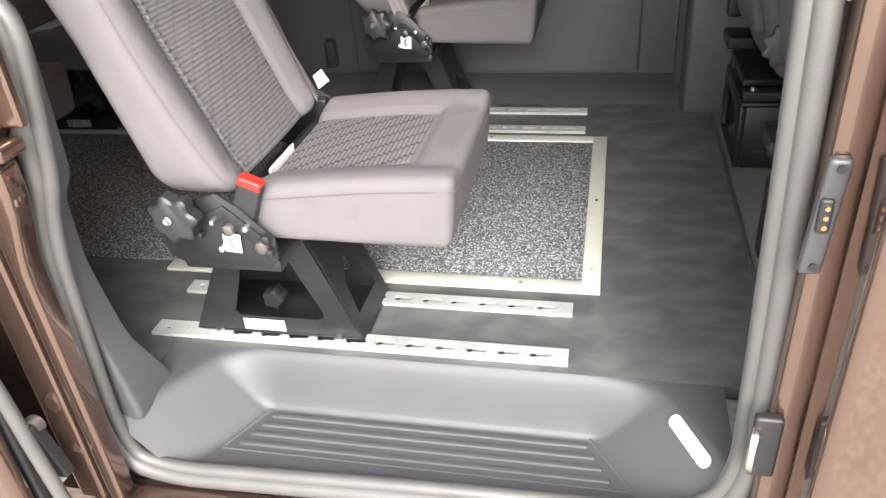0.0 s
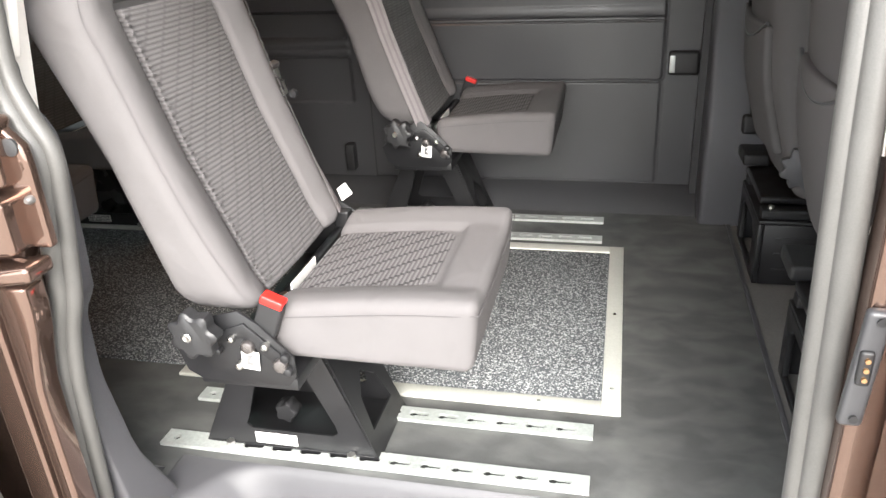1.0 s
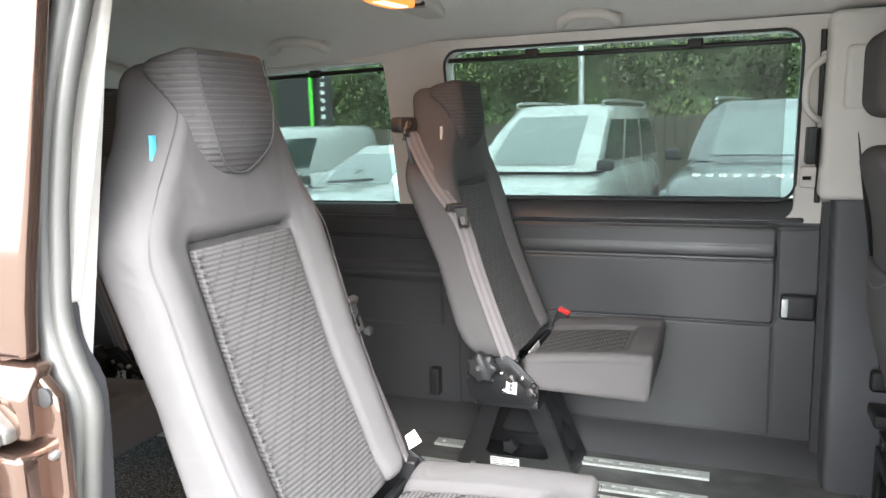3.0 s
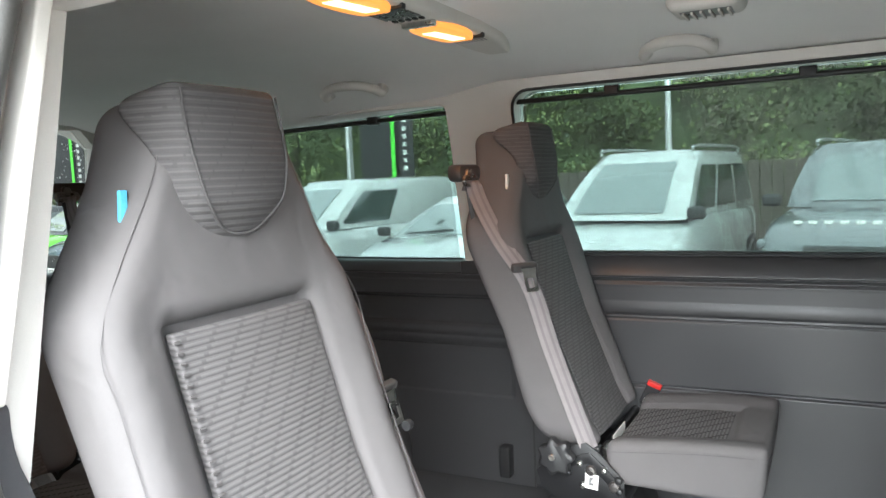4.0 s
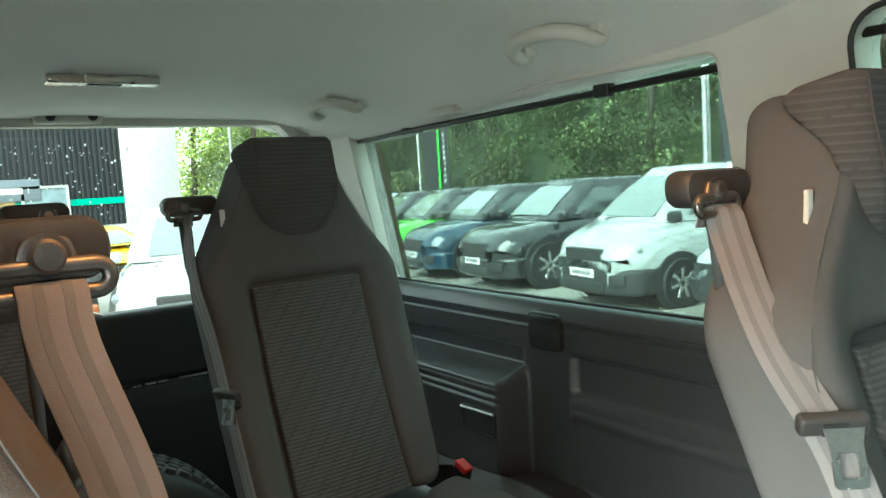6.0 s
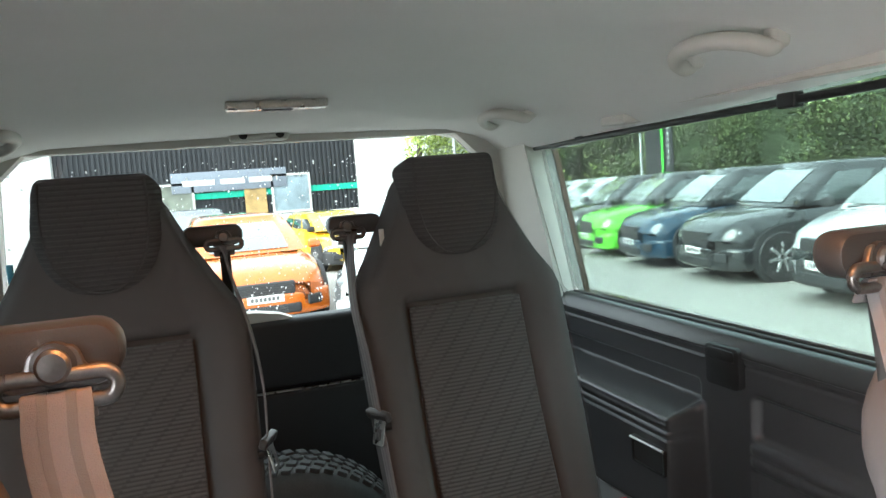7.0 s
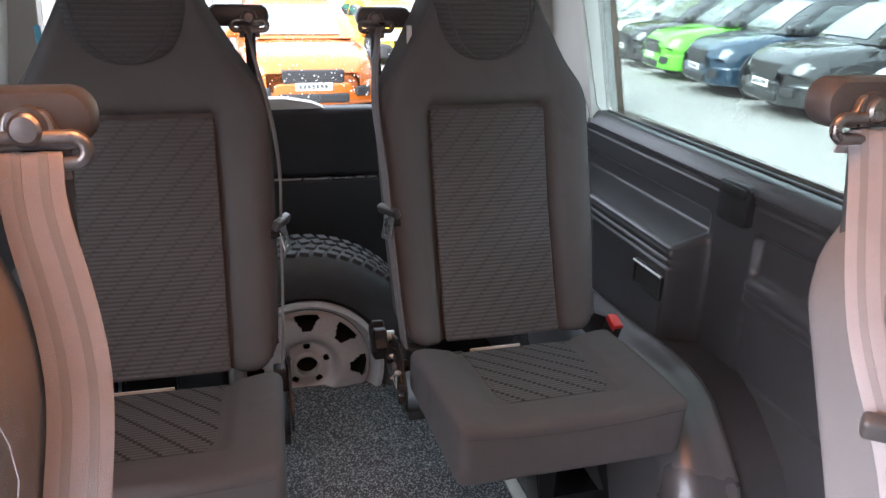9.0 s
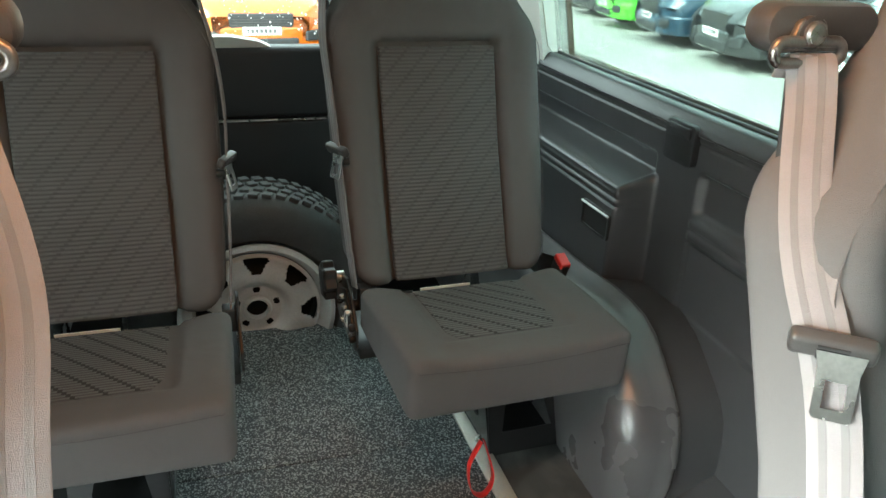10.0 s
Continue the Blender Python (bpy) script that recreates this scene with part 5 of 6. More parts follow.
# roof console: two lit reading lamps with vents
console = thing("roof_console", "pale roof console with two lit warm reading lamps", "ceiling light")
CX = -0.768
part("console_body", softbox(CX - 0.052, CX + 0.052, 1.14, 2.115, 1.352, 1.397, 0.014, (4, 20, 1), lambda x, y, z: (CX + (x - CX) * (1 - 0.45 * ease(2.0, 2.115, y)), y, z - 0.012 * ease(1.87, 2.115, y))), CREAM, console)
for y in (1.45, 1.797):
    lamp = part("lamp_lens", softbox(CX - 0.046, CX + 0.046, y - 0.096, y + 0.096, 1.340, 1.362, 0.008, (4, 8, 1), lambda x, q, z: (CX + (x - CX) * math.sqrt(max(1 - (abs(q - y) / 0.112) ** 2.6, 0.1)), q, z)), WARM, console, "glowing warm lens")
    lamp.visible_shadow = False
    part("bulb_glow", softbox(CX - 0.016, CX + 0.016, y - 0.045, y + 0.062, 1.3375, 1.345, 0.003, (2, 6, 1), lambda x, q, z: (x + 0.16 * (q - y), q, z)), HOT, lamp, "white-hot bulb streak").visible_shadow = False
    part("lens_end", softbox(CX - 0.036, CX + 0.036, y - 0.110, y - 0.088, 1.341, 1.36, 0.004, (3, 2, 1)), CHROME, lamp, "silver reflector end")
    part("lens_frame", softbox(CX - 0.05, CX + 0.05, y + 0.097, y + 0.112, 1.346, 1.357, 0.003, (2, 1, 1)), PLASTIC, console)
for y in (1.27, 1.62, 1.965):
    for i in range(9):
        part("vent_slot", cuboid(CX - 0.040 + 0.009 * i, CX - 0.036 + 0.009 * i, y - 0.045, y + 0.02, 1.3485, 1.353), GUIDE, console)
    for i in range(5):
        part("vent_hole", softbox(CX - 0.036 + 0.015 * i, CX - 0.027 + 0.015 * i, y + 0.032, y + 0.045, 1.348, 1.353, 0.002, (1, 1, 1)), PLASTIC, console)
for y in (1.45, 1.797):
    bulb = new("reading_lamp", bpy.data.lights.new("reading_lamp", "AREA"))
    bulb.data.shape, bulb.data.size, bulb.data.size_y, bulb.data.energy, bulb.data.color = "RECTANGLE", 0.07, 0.16, 0.22, (1.0, 0.34, 0.08)
    bulb.matrix_world = look((CX, y, 1.338), (CX, y, 0))
vent = thing("ceiling_vent", "pale oval slatted roof air vent", "vent")
part("frame", softbox(-0.325, -0.185, 1.865, 1.995, 1.342, 1.379, 0.02, (4, 4, 1)), CREAM, vent)
part("duct", softbox(-0.305, -0.205, 1.895, 1.970, 1.3385, 1.352, 0.004, (2, 2, 1)), GUIDE, vent)
for i in range(6):
    part("slat", cuboid(-0.298 + 0.0165 * i, -0.293 + 0.0165 * i, 1.90, 1.965, 1.333, 1.339, 0.001), CREAM, vent)
strip = thing("rear_roof_lamp", "slim silver rear roof lamp, unlit", "ceiling light")
part("housing", softbox(-2.085, -2.035, 1.542, 1.768, 1.325, 1.345, 0.005, (2, 8, 1)), CHROME, strip)
part("lens", softbox(-2.075, -2.045, 1.62, 1.69, 1.322, 1.329, 0.003, (2, 4, 1)), PLASTIC, strip)
clip = thing("tailgate_catch_cover", "pale roof trim cover with two finger holes", "trim")
part("cover", softbox(-2.55, -2.46, 1.568, 1.732, 1.283, 1.318, 0.012, (2, 6, 2)), CREAM, clip)
for y in (1.605, 1.705):
    part("hole", lathe([(0.012, -2.459), (0.008, -2.458)], "x", (0, y, 1.300), 12), PLASTIC, clip)
holder = thing("blind_hook_plate", "small pale roof hook for the blind", "hook")
part("plate", softbox(-1.86, -1.76, 2.36, 2.41, 1.235, 1.255, 0.006, (3, 2, 1)), CREAM, holder)

# spare wheel standing behind the back row
spare = thing("spare_wheel", "silver steel spare wheel with black tyre, standing upright", "wheel")
WX, WY, WZ = -2.30, 1.607, 0.072
RT, RR = 0.352, 0.212
tyre = [(RR, -0.06), (RR + 0.02, -0.095), (RR + 0.075, -0.107), (RT - 0.03, -0.10), (RT - 0.008, -0.085), (RT, -0.06), (RT, 0.06), (RT - 0.008, 0.085), (RT - 0.03, 0.10), (RR + 0.075, 0.107), (RR + 0.02, 0.095), (RR, 0.06)]
TYRE = lathe(tyre, "x", (WX, WY, WZ), 72, close=True)
b = None
for i in range(60):
    a = 2 * math.pi * i / 60
    for off, w in ((-0.066, 0.028), (-0.022, 0.03), (0.022, 0.03), (0.066, 0.028)):
        blk = cuboid(-w / 2, w / 2, -0.013, 0.013, RT - 0.004, RT + 0.0075, 0.0015, 1)
        blk.transform(Matrix.Translation((WX, WY, WZ)) @ Matrix.Rotation(a + off * 1.2, 4, "X") @ Matrix.Translation((off, 0, 0)) @ Matrix.Rotation(0.35 if off < 0 else -0.35, 4, "Z"))
        b = join(b, blk)
TREAD = b
# rubber lightened in its base colour for the skylight on the tread
TYREM = mat("skylit_tyre_rubber", (0.055, 0.056, 0.057), 0.5, vary=0.25, fine=300, coarse=20, bump=0.3)
SILVER = mat("silver_wheel_paint", (0.64, 0.63, 0.62), 0.36, 0.25, vary=0.1, fine=200, coarse=15, bump=0.03)
part("tyre", TYRE, TYREM, spare)
tagged(part("tread", TREAD, TYREM, spare), kind="stuff")
rim = [(RR + 0.008, 0.088), (RR + 0.006, 0.098), (RR - 0.006, 0.10), (RR - 0.014, 0.085), (RR - 0.03, 0.06), (RR - 0.034, 0.02)]
part("rim", lathe(rim, "x", (WX, WY, WZ), 64, close=True), SILVER, spare)
b = bmesh.new()
RAD = [0.031, 0.040, 0.045, 0.050, 0.054, 0.058, 0.062, 0.066, 0.072, 0.08, 0.09, 0.10, 0.112, 0.122, 0.128, 0.134, 0.140, 0.146, 0.152, 0.158, 0.164, 0.170, 0.175, 0.180]
NA = 200
lug = [(0.058 * math.cos(2 * math.pi * i / 5 + 0.3), 0.058 * math.sin(2 * math.pi * i / 5 + 0.3)) for i in range(5)]


def disc_x(r):
    return 0.044 + 0.034 * ease(0.070, 0.098, r) - 0.008 * ease(0.12, 0.165, r) - 0.010 * ease(0.168, 0.18, r)


ring = [[b.verts.new((WX + disc_x(r), WY + r * math.cos(2 * math.pi * k / NA), WZ + r * math.sin(2 * math.pi * k / NA))) for k in range(NA)] for r in RAD]
for i in range(len(RAD) - 1):
    for k in range(NA):
        a, r = 2 * math.pi * (k + 0.5) / NA, (RAD[i] + RAD[i + 1]) / 2
        y, z = r * math.cos(a), r * math.sin(a)
        slot = abs(((a - 1.55) / (2 * math.pi) * 8 + 0.5) % 1 - 0.5) * 2 * math.pi / 8
        if 0.124 < r < 0.170 and slot < 0.10 + 3.3 * (r - 0.124) - 40 * max(r - 0.158, 0) ** 1.5:
            continue
        if any(math.hypot(y - u, z - v) < 0.0098 for u, v in lug):
            continue
        b.faces.new((ring[i][k], ring[i][(k + 1) % NA], ring[i + 1][(k + 1) % NA], ring[i + 1][k]))
part("wheel_disc", smooth(b, 60), SILVER, spare)
part("hub_rim", lathe([(0.031, 0.03), (0.031, 0.058), (0.037, 0.058), (0.042, 0.05)], "x", (WX, WY, WZ), 32, close=True), SILVER, spare)
# flat black disc added in place of the shade inside the wheel
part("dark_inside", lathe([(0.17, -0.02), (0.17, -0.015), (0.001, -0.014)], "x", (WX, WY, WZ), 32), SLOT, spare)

# red strap loops by the back row
for x, y in ((-1.42, 1.99), (-1.36, 1.30)):
    strap = thing("pull_strap", "looped red webbing pull strap", "strap")
    loop = spline([(x, y, 0.16), (x + 0.012, y - 0.028, 0.11), (x + 0.016, y - 0.02, 0.05), (x + 0.01, y + 0.012, 0.03), (x + 0.004, y + 0.03, 0.07), (x, y + 0.006, 0.16)], 6)
    part("webbing", ribbon(loop, [(1, 0, 0)], 0.016, 0.001), RED, strap)

# front seats seen from behind
def front_seat(y0, y1, x, label, box):
    s = thing("cab_seat", label, "seat", "front seats")
    w = (y1 - y0) / 2

    def warp(a, y, h):
        z = 0.27 + h
        return (x + 0.115 - 0.29 * (z - 0.27) + 0.05 * ease(0.5, 0.85, z) + a - 0.03 * math.cos(y / w * 1.4), (y0 + y1) / 2 + y * interp(z, [(0.27, 0.93), (0.5, 1.0), (0.75, 0.97), (0.93, 0.80), (0.98, 0.7)]), z)
    part("backrest", softbox(-0.07, 0.07, -w, w, 0.0, 0.70, 0.05, (3, 16, 24), warp), FRONTCLOTH, s)
    pocket = softbox(-0.085, -0.06, -w * 0.8, w * 0.8, 0.10, 0.42, 0.011, (1, 12, 10), lambda a, y, h: warp(a + 0.014 * (h - 0.42) * 1.5, y, h))
    part("map_pocket", pocket, FRONTCLOTH, s)
    line = [warp(-0.082, u * w * 0.8, 0.425 - 0.05 * (1 - u * u)) for u in (-1, -0.6, -0.2, 0.2, 0.6, 1)]
    part("pocket_edge", tube(spline(line, 4), 0.005, 8), STEPM, s)
    part("headrest", softbox(x - 0.12, x - 0.01, (y0 + y1) / 2 - 0.14, (y0 + y1) / 2 + 0.14, 1.035, 1.235, 0.045, (3, 6, 6)), FRONTCLOTH, s)
    for y in ((y0 + y1) / 2 - 0.05, (y0 + y1) / 2 + 0.05):
        part("headrest_post", tube([(x - 0.06, y, 0.94), (x - 0.06, y, 1.06)], 0.007, 8), CHROME, s)
    part("cushion", softbox(x + 0.03, x + 0.50, y0, y1, 0.26, 0.40, 0.04, (6, 6, 3)), FRONTCLOTH, s)
    part("recline_wheel", lobed_knob(None, (x + 0.04, 0, 0.36), 0.05, 9, y0 - 0.03, y0 - 0.005), STEPM, s)
    # steel box under the seat: an open frame with sliding rails on top
    b0, b1 = box
    side = [(b0, 0.0), (b1, 0.0), (b1, 0.175), (b0, 0.175)]
    part("seat_box", prism(side, "x", 0.395, 0.41, 0.003, holes=[[(b0 + 0.075, 0.012), (b1 - 0.04, 0.012), (b1 - 0.04, 0.12), (b1 - 0.07, 0.145), (b0 + 0.11, 0.145), (b0 + 0.075, 0.12)]]), BLACK, s, "black steel seat box")
    part("box_side", cuboid(0.41, 0.85, b0, b0 + 0.012, 0.0, 0.175, 0.003), BLACK, s)
    part("box_side", cuboid(0.41, 0.85, b1 - 0.012, b1, 0.0, 0.175, 0.003), BLACK, s)
    part("box_back", cuboid(0.84, 0.852, b0 + 0.013, b1 - 0.013, 0.0, 0.17), BLACK, s)
    part("box_top", cuboid(0.395, 0.85, b0, b1, 0.176, 0.186, 0.003), BLACK, s)
    for z in (0.045, 0.09, 0.135):
        part("box_rib", cuboid(0.44, 0.80, b0 - 0.004, b0 + 0.001, z, z + 0.006, 0.002), BLACK, s)
    for y in (b0 + 0.03, b1 - 0.03):
        part("slide_rail", softbox(0.40, 0.84, y - 0.02, y + 0.02, 0.187, 0.212, 0.005, (6, 2, 1)), PLASTIC, s)
        part("rail_bolt", lathe([(0.008, 0.212), (0.008, 0.219), (0.003, 0.221), (0.001, 0.221)], "z", (0.425, y, 0), 8), CHROME, s)
    part("box_plate", softbox(0.40, 0.82, b0 + 0.055, b1 - 0.005, 0.213, 0.232, 0.006, (6, 6, 1)), BLACK, s)
    part("rear_bar", softbox(0.385, 0.46, b1 - 0.02, b1 + 0.10, 0.235, 0.27, 0.008, (2, 4, 1)), PLASTIC, s)
    part("data_label", cuboid(0.52, 0.522, b0 + 0.16, b0 + 0.26, 0.04, 0.10), WHITE, s)
    return s


FRONTCLOTH = mat("dark_grey_front_seat_cloth", (0.105, 0.10, 0.10), 0.92, vary=0.08, fine=1000, coarse=6, bump=0.35, spec=0.2)
front_seat(1.84, 2.28, 0.425, "dark grey cloth front seat on a black steel box", (1.895, 2.22))
front_seat(1.13, 1.62, 0.44, "dark grey cloth driver seat on a black steel box", (1.10, 1.47))
fbelt = thing("front_belt", "black seat belt hanging on the pillar", "seat belt")
part("belt", ribbon(spline([(0.33, 2.355, 1.05), (0.355, 2.36, 0.85), (0.387, 2.345, 0.62), (0.415, 2.312, 0.36)], 6), [(0.5, 1, 0)], 0.046), WEBD, fbelt)
part("anchor", softbox(0.385, 0.45, 2.285, 2.318, 0.305, 0.365, 0.012, (3, 2, 3)), PLASTIC, fbelt)
# ---- outside: the sales yard ----
ground = thing("ground", "pale worn tarmac of a sales yard", "ground", kind="structure")
b = bmesh.new()
xs = [-400, -60, -40, -25, -15, -8, -4, 0, 5, 20, 60, 400]
ys = [-400, -60, -20, -6, 0, 6, 12, 20, 40, 80, 400]
gv = [[b.verts.new((x, y, ground_z(x))) for y in ys] for x in xs]
for i in range(len(xs) - 1):
    for j in range(len(ys) - 1):
        b.faces.new((gv[i][j], gv[i + 1][j], gv[i + 1][j + 1], gv[i][j + 1]))
part("tarmac", b, GROUNDM, ground)

CARGLASS = mat("car_window_glass", (0.055, 0.07, 0.07), 0.05, vary=0.05, bump=0, spec=0.9, coat=1.0)
# sky reflection partly put into the colour: paler, half-metal glass
SCREEN = mat("sky_paled_windscreen", (0.26, 0.29, 0.29), 0.06, 0.6, vary=0.05, bump=0, coat=1.0)
LAMPM = mat("headlamp_lens", (0.20, 0.215, 0.23), 0.12, 0.3, vary=0.1, bump=0, coat=1.0)
DARKTRIM = mat("dark_bumper_plastic", (0.03, 0.03, 0.032), 0.55, vary=0.1, bump=0.1)
ALLOY = mat("alloy_wheel", (0.5, 0.5, 0.5), 0.35, 0.7, bump=0)


def paint(name, c):
    return mat(name, c, 0.28, 0.1, vary=0.05, fine=900, coarse=2, bump=0.0, coat=1.0)


def car(label, colour, at, yaw, length=4.6, width=1.9, height=1.75, hood=0.98, nose=1.05, screen=0.75, tail=0.35, wheel=0.36, belt=1.05, grille=DARKTRIM, bumper=None, side_glass=True, low=DARKTRIM, rails=False, lamp_h=0.12, letters=False, roof=None):
    """A parked car. Local x is forward, origin on the ground below its middle. hood: height of the bonnet at the screen;
    nose: bonnet length; screen: length of the raked screen; tail: rake of the back."""
    x, y = at
    c = thing("parked_car", label, "car", "cars in the yard")
    c.matrix_basis = pose(x, y, ground_z(x), 0, 0, yaw)
    L, W = length / 2, width / 2

    def top(u):
        return interp(u, [(-L, belt - 0.12), (-L + 0.12, belt), (L - nose - screen, belt), (L - nose, hood), (L - 0.45, hood - 0.10), (L - 0.12, hood - 0.22), (L, hood - 0.38)])

    def half(u):
        return W * interp(u, [(-L, 0.80), (-L + 0.25, 0.95), (-L + 0.8, 1.0), (L - 0.9, 1.0), (L - 0.35, 0.93), (L - 0.1, 0.80), (L, 0.66)])
    rings = []
    for i in range(29):
        u = -L + length * i / 28
        h, t = half(u), top(u)
        zb = 0.26 + 0.10 * ease(L - 0.3, L, u) + 0.12 * ease(-L + 0.3, -L, u)
        ring = [(h * 0.86, zb), (h * 0.97, zb + 0.10), (h, zb + 0.32), (h * 0.985, t - 0.22), (h * 0.93, t - 0.06), (h * 0.80, t), (h * 0.4, t + 0.025)]
        ring = [(u, a, z) for a, z in ring] + [(u, -a, z) for a, z in reversed(ring)]
        rings.append(ring)
    part("body", loft(rings, angle=50), colour, c)
    # glasshouse, roof and pillars
    x0, x1 = -L + 0.08, L - nose + 0.05
    r0, r1 = -L + 0.08 + tail, L - nose - screen

    def house(lo, hi):
        out = []
        for f in (0, 0.25, 0.5, 0.75, 1.0):
            z = lo + (hi - lo) * f
            a, e = x0 + (r0 - x0) * f, x1 + (r1 - x1) * f + 0.06 * math.sin(f * math.pi)
            w = W * (0.90 - 0.16 * f ** 1.4)
            m = 0.12
            ring = [(e, w * 0.72), (e - m * 1.1, w * 0.97), (e - 0.5, w), ((a + e) / 2, w), (a + m, w * 0.97), (a, w * 0.85)]
            out.append([(p, q, z) for p, q in ring] + [(p, -q, z) for p, q in reversed(ring)])
        return out
    shell = house(belt - 0.03, height - 0.06)
    cx, full = (r0 + r1) / 2, shell[-1]
    for k, w, up in ((0.985, 0.95, 0.035), (0.93, 0.82, 0.06), (0.75, 0.58, 0.078), (0.4, 0.3, 0.085)):
        shell.append([(cx + (p - cx) * k, q * w, z + up) for p, q, z in full])
    part("cabin", loft(shell, angle=45), roof or colour, c)

    def level(f):
        z = belt - 0.03 + (height - 0.03 - belt) * f
        a, e = x0 + (r0 - x0) * f, x1 + (r1 - x1) * f + 0.06 * math.sin(f * math.pi)
        w = W * (0.90 - 0.16 * f ** 1.4)
        return z, a, e, w

    def side_at(x, f):
        z, a, e, w = level(f)
        return interp(x, [(a, w * 0.85), (a + 0.12, w * 0.97), ((a + e) / 2, w), (e - 0.5, w), (e - 0.132, w * 0.97), (e, w * 0.72)])

    def patch(at, nu, nv):
        b = bmesh.new()
        g = [[b.verts.new(at(i / nu, j / nv)) for j in range(nv + 1)] for i in range(nu + 1)]
        for i in range(nu):
            for j in range(nv):
                b.faces.new((g[i][j], g[i + 1][j], g[i + 1][j + 1], g[i][j + 1]))
        return smooth(b, 60)

    def screen_at(u, v):
        f = 0.10 + 0.78 * v
        z, a, e, w = level(f)
        y = (u - 0.5) * 2 * w * 0.68
        return (e + 0.012, y, z + 0.008)
    part("windscreen", patch(screen_at, 8, 6), SCREEN, c, "large windscreen mirroring the sky, partly by its pale colour")

    def back_at(u, v):
        f = 0.14 + 0.68 * v
        z, a, e, w = level(f)
        return (a - 0.01, (u - 0.5) * 2 * w * 0.74, z)
    part("rear_window", patch(back_at, 6, 4), CARGLASS, c)
    cuts = [0.03, 0.36, 0.68, 0.97] if side_glass else [0.62, 0.97]
    for s in (1, -1):
        for k in range(len(cuts) - 1):
            def pane_at(u, v, lo=cuts[k] + 0.018, hi=cuts[k + 1] - 0.018):
                f = 0.12 + 0.70 * v
                z, a, e, w = level(f)
                x = (a + 0.10) + (e - 0.16 - a - 0.10) * (lo + (hi - lo) * u)
                return (x, s * (side_at(x, f) + 0.008), z)
            part("side_window", patch(pane_at, 6, 4), CARGLASS, c)
    for s in (1, -1):
        part("mirror", softbox(x1 - 0.13, x1 - 0.01, s * (W + 0.02) - 0.10, s * (W + 0.02) + 0.10, belt - 0.02, belt + 0.12, 0.045, (3, 4, 3)), roof or (DARKTRIM if bumper is None else colour), c)
        hx = L - 0.31
        bm = softbox(-0.26, 0.105, -0.24, 0.15, -lamp_h / 2, lamp_h / 2, 0.05, (3, 6, 3), lambda u, v, z: (u, v, z * (1.15 - 0.5 * abs(u) / 0.26)))
        bm.transform(pose(hx, s * W * 0.72, hood - 0.32, 0, 14, s * 32))
        part("headlamp", bm, LAMPM, c)
        for ux in (L - 0.88, -L + 0.85):
            yo = s * (W - 0.015)
            part("wheel_arch", lathe([(wheel + 0.075, -0.05), (wheel + 0.07, 0.018), (wheel + 0.03, 0.022), (0.02, 0.019)] if s > 0 else [(wheel + 0.075, 0.05), (wheel + 0.07, -0.018), (wheel + 0.03, -0.022), (0.02, -0.019)], "y", (ux, yo, wheel + 0.02), 28), DARKTRIM, c)
            wh = part("wheel", lathe([(wheel * 0.62, -0.10), (wheel * 0.95, -0.11), (wheel, -0.08), (wheel, 0.08), (wheel * 0.95, 0.11), (wheel * 0.62, 0.10)], "y", (ux, s * (W - 0.075), wheel), 32), RUBBER, c)
            face = s * (W - 0.075 + 0.095)
            part("rim", lathe([(wheel * 0.66, face), (wheel * 0.64, face + s * 0.012), (wheel * 0.58, face - s * 0.004), (wheel * 0.56, face - s * 0.012), (0.01, face - s * 0.012)], "y", (ux, 0, wheel), 28), DARKTRIM, wh)
            bm = None
            for k in range(7):
                sp = cuboid(-0.03, 0.03, min(face - s * 0.02, face + s * 0.01), max(face - s * 0.02, face + s * 0.01), 0.03, wheel * 0.62, 0.01, 1)
                bm = join(bm, sp, Matrix.Translation((ux, 0, wheel)) @ Matrix.Rotation(2 * math.pi * k / 7, 4, "Y"))
            part("spokes", bm, ALLOY, wh)
        if rails:
            part("roof_rail", tube(spline([(r1 - 0.05, s * W * 0.66, height - 0.02), (r1 - 0.25, s * W * 0.66, height + 0.05), (r0 + 0.3, s * W * 0.66, height + 0.05), (r0 + 0.1, s * W * 0.66, height - 0.02)], 4), 0.02, 8), ALLOY, c)
    gl = 0.14 if bumper else 0.0
    part("grille", softbox(L - 0.10, L + 0.012, -W * 0.44, W * 0.44, hood - 0.47 - gl, hood - 0.30, 0.025, (1, 6, 4), lambda u, v, z: (u, v * (1 - 0.9 * max(hood - 0.44 - z, 0)), z)), grille, c)
    for k in range(4):
        part("grille_bar", cuboid(L + 0.008, L + 0.015, -W * 0.40, W * 0.40, hood - 0.452 + 0.036 * k, hood - 0.446 + 0.036 * k), GUIDE, c)
    part("lower_grille", softbox(L - 0.10, L + 0.045, -W * 0.50, W * 0.50, 0.26, 0.40, 0.03, (1, 6, 2)), DARKTRIM, c)
    for s in (1, -1):
        bm = softbox(-0.06, 0.06, -0.12, 0.12, -0.075, 0.075, 0.03, (2, 3, 3))
        bm.transform(pose(L - 0.075, s * W * 0.70, 0.42, 0, 0, s * 22))
        part("corner_intake", bm, DARKTRIM, c)
    part("bumper", softbox(L - 0.45, L + 0.03, -W * 0.99, W * 0.99, 0.22, 0.56, 0.06, (4, 16, 4), lambda u, v, z: (u - 0.30 * abs(v / W) ** 4 - 0.03 * (z - 0.39) ** 2, v, z)), bumper or low, c)
    part("plate", cuboid(L + 0.032, L + 0.04, -0.26, 0.26, 0.44, 0.55), WHITE, c, "white number plate")
    b = None
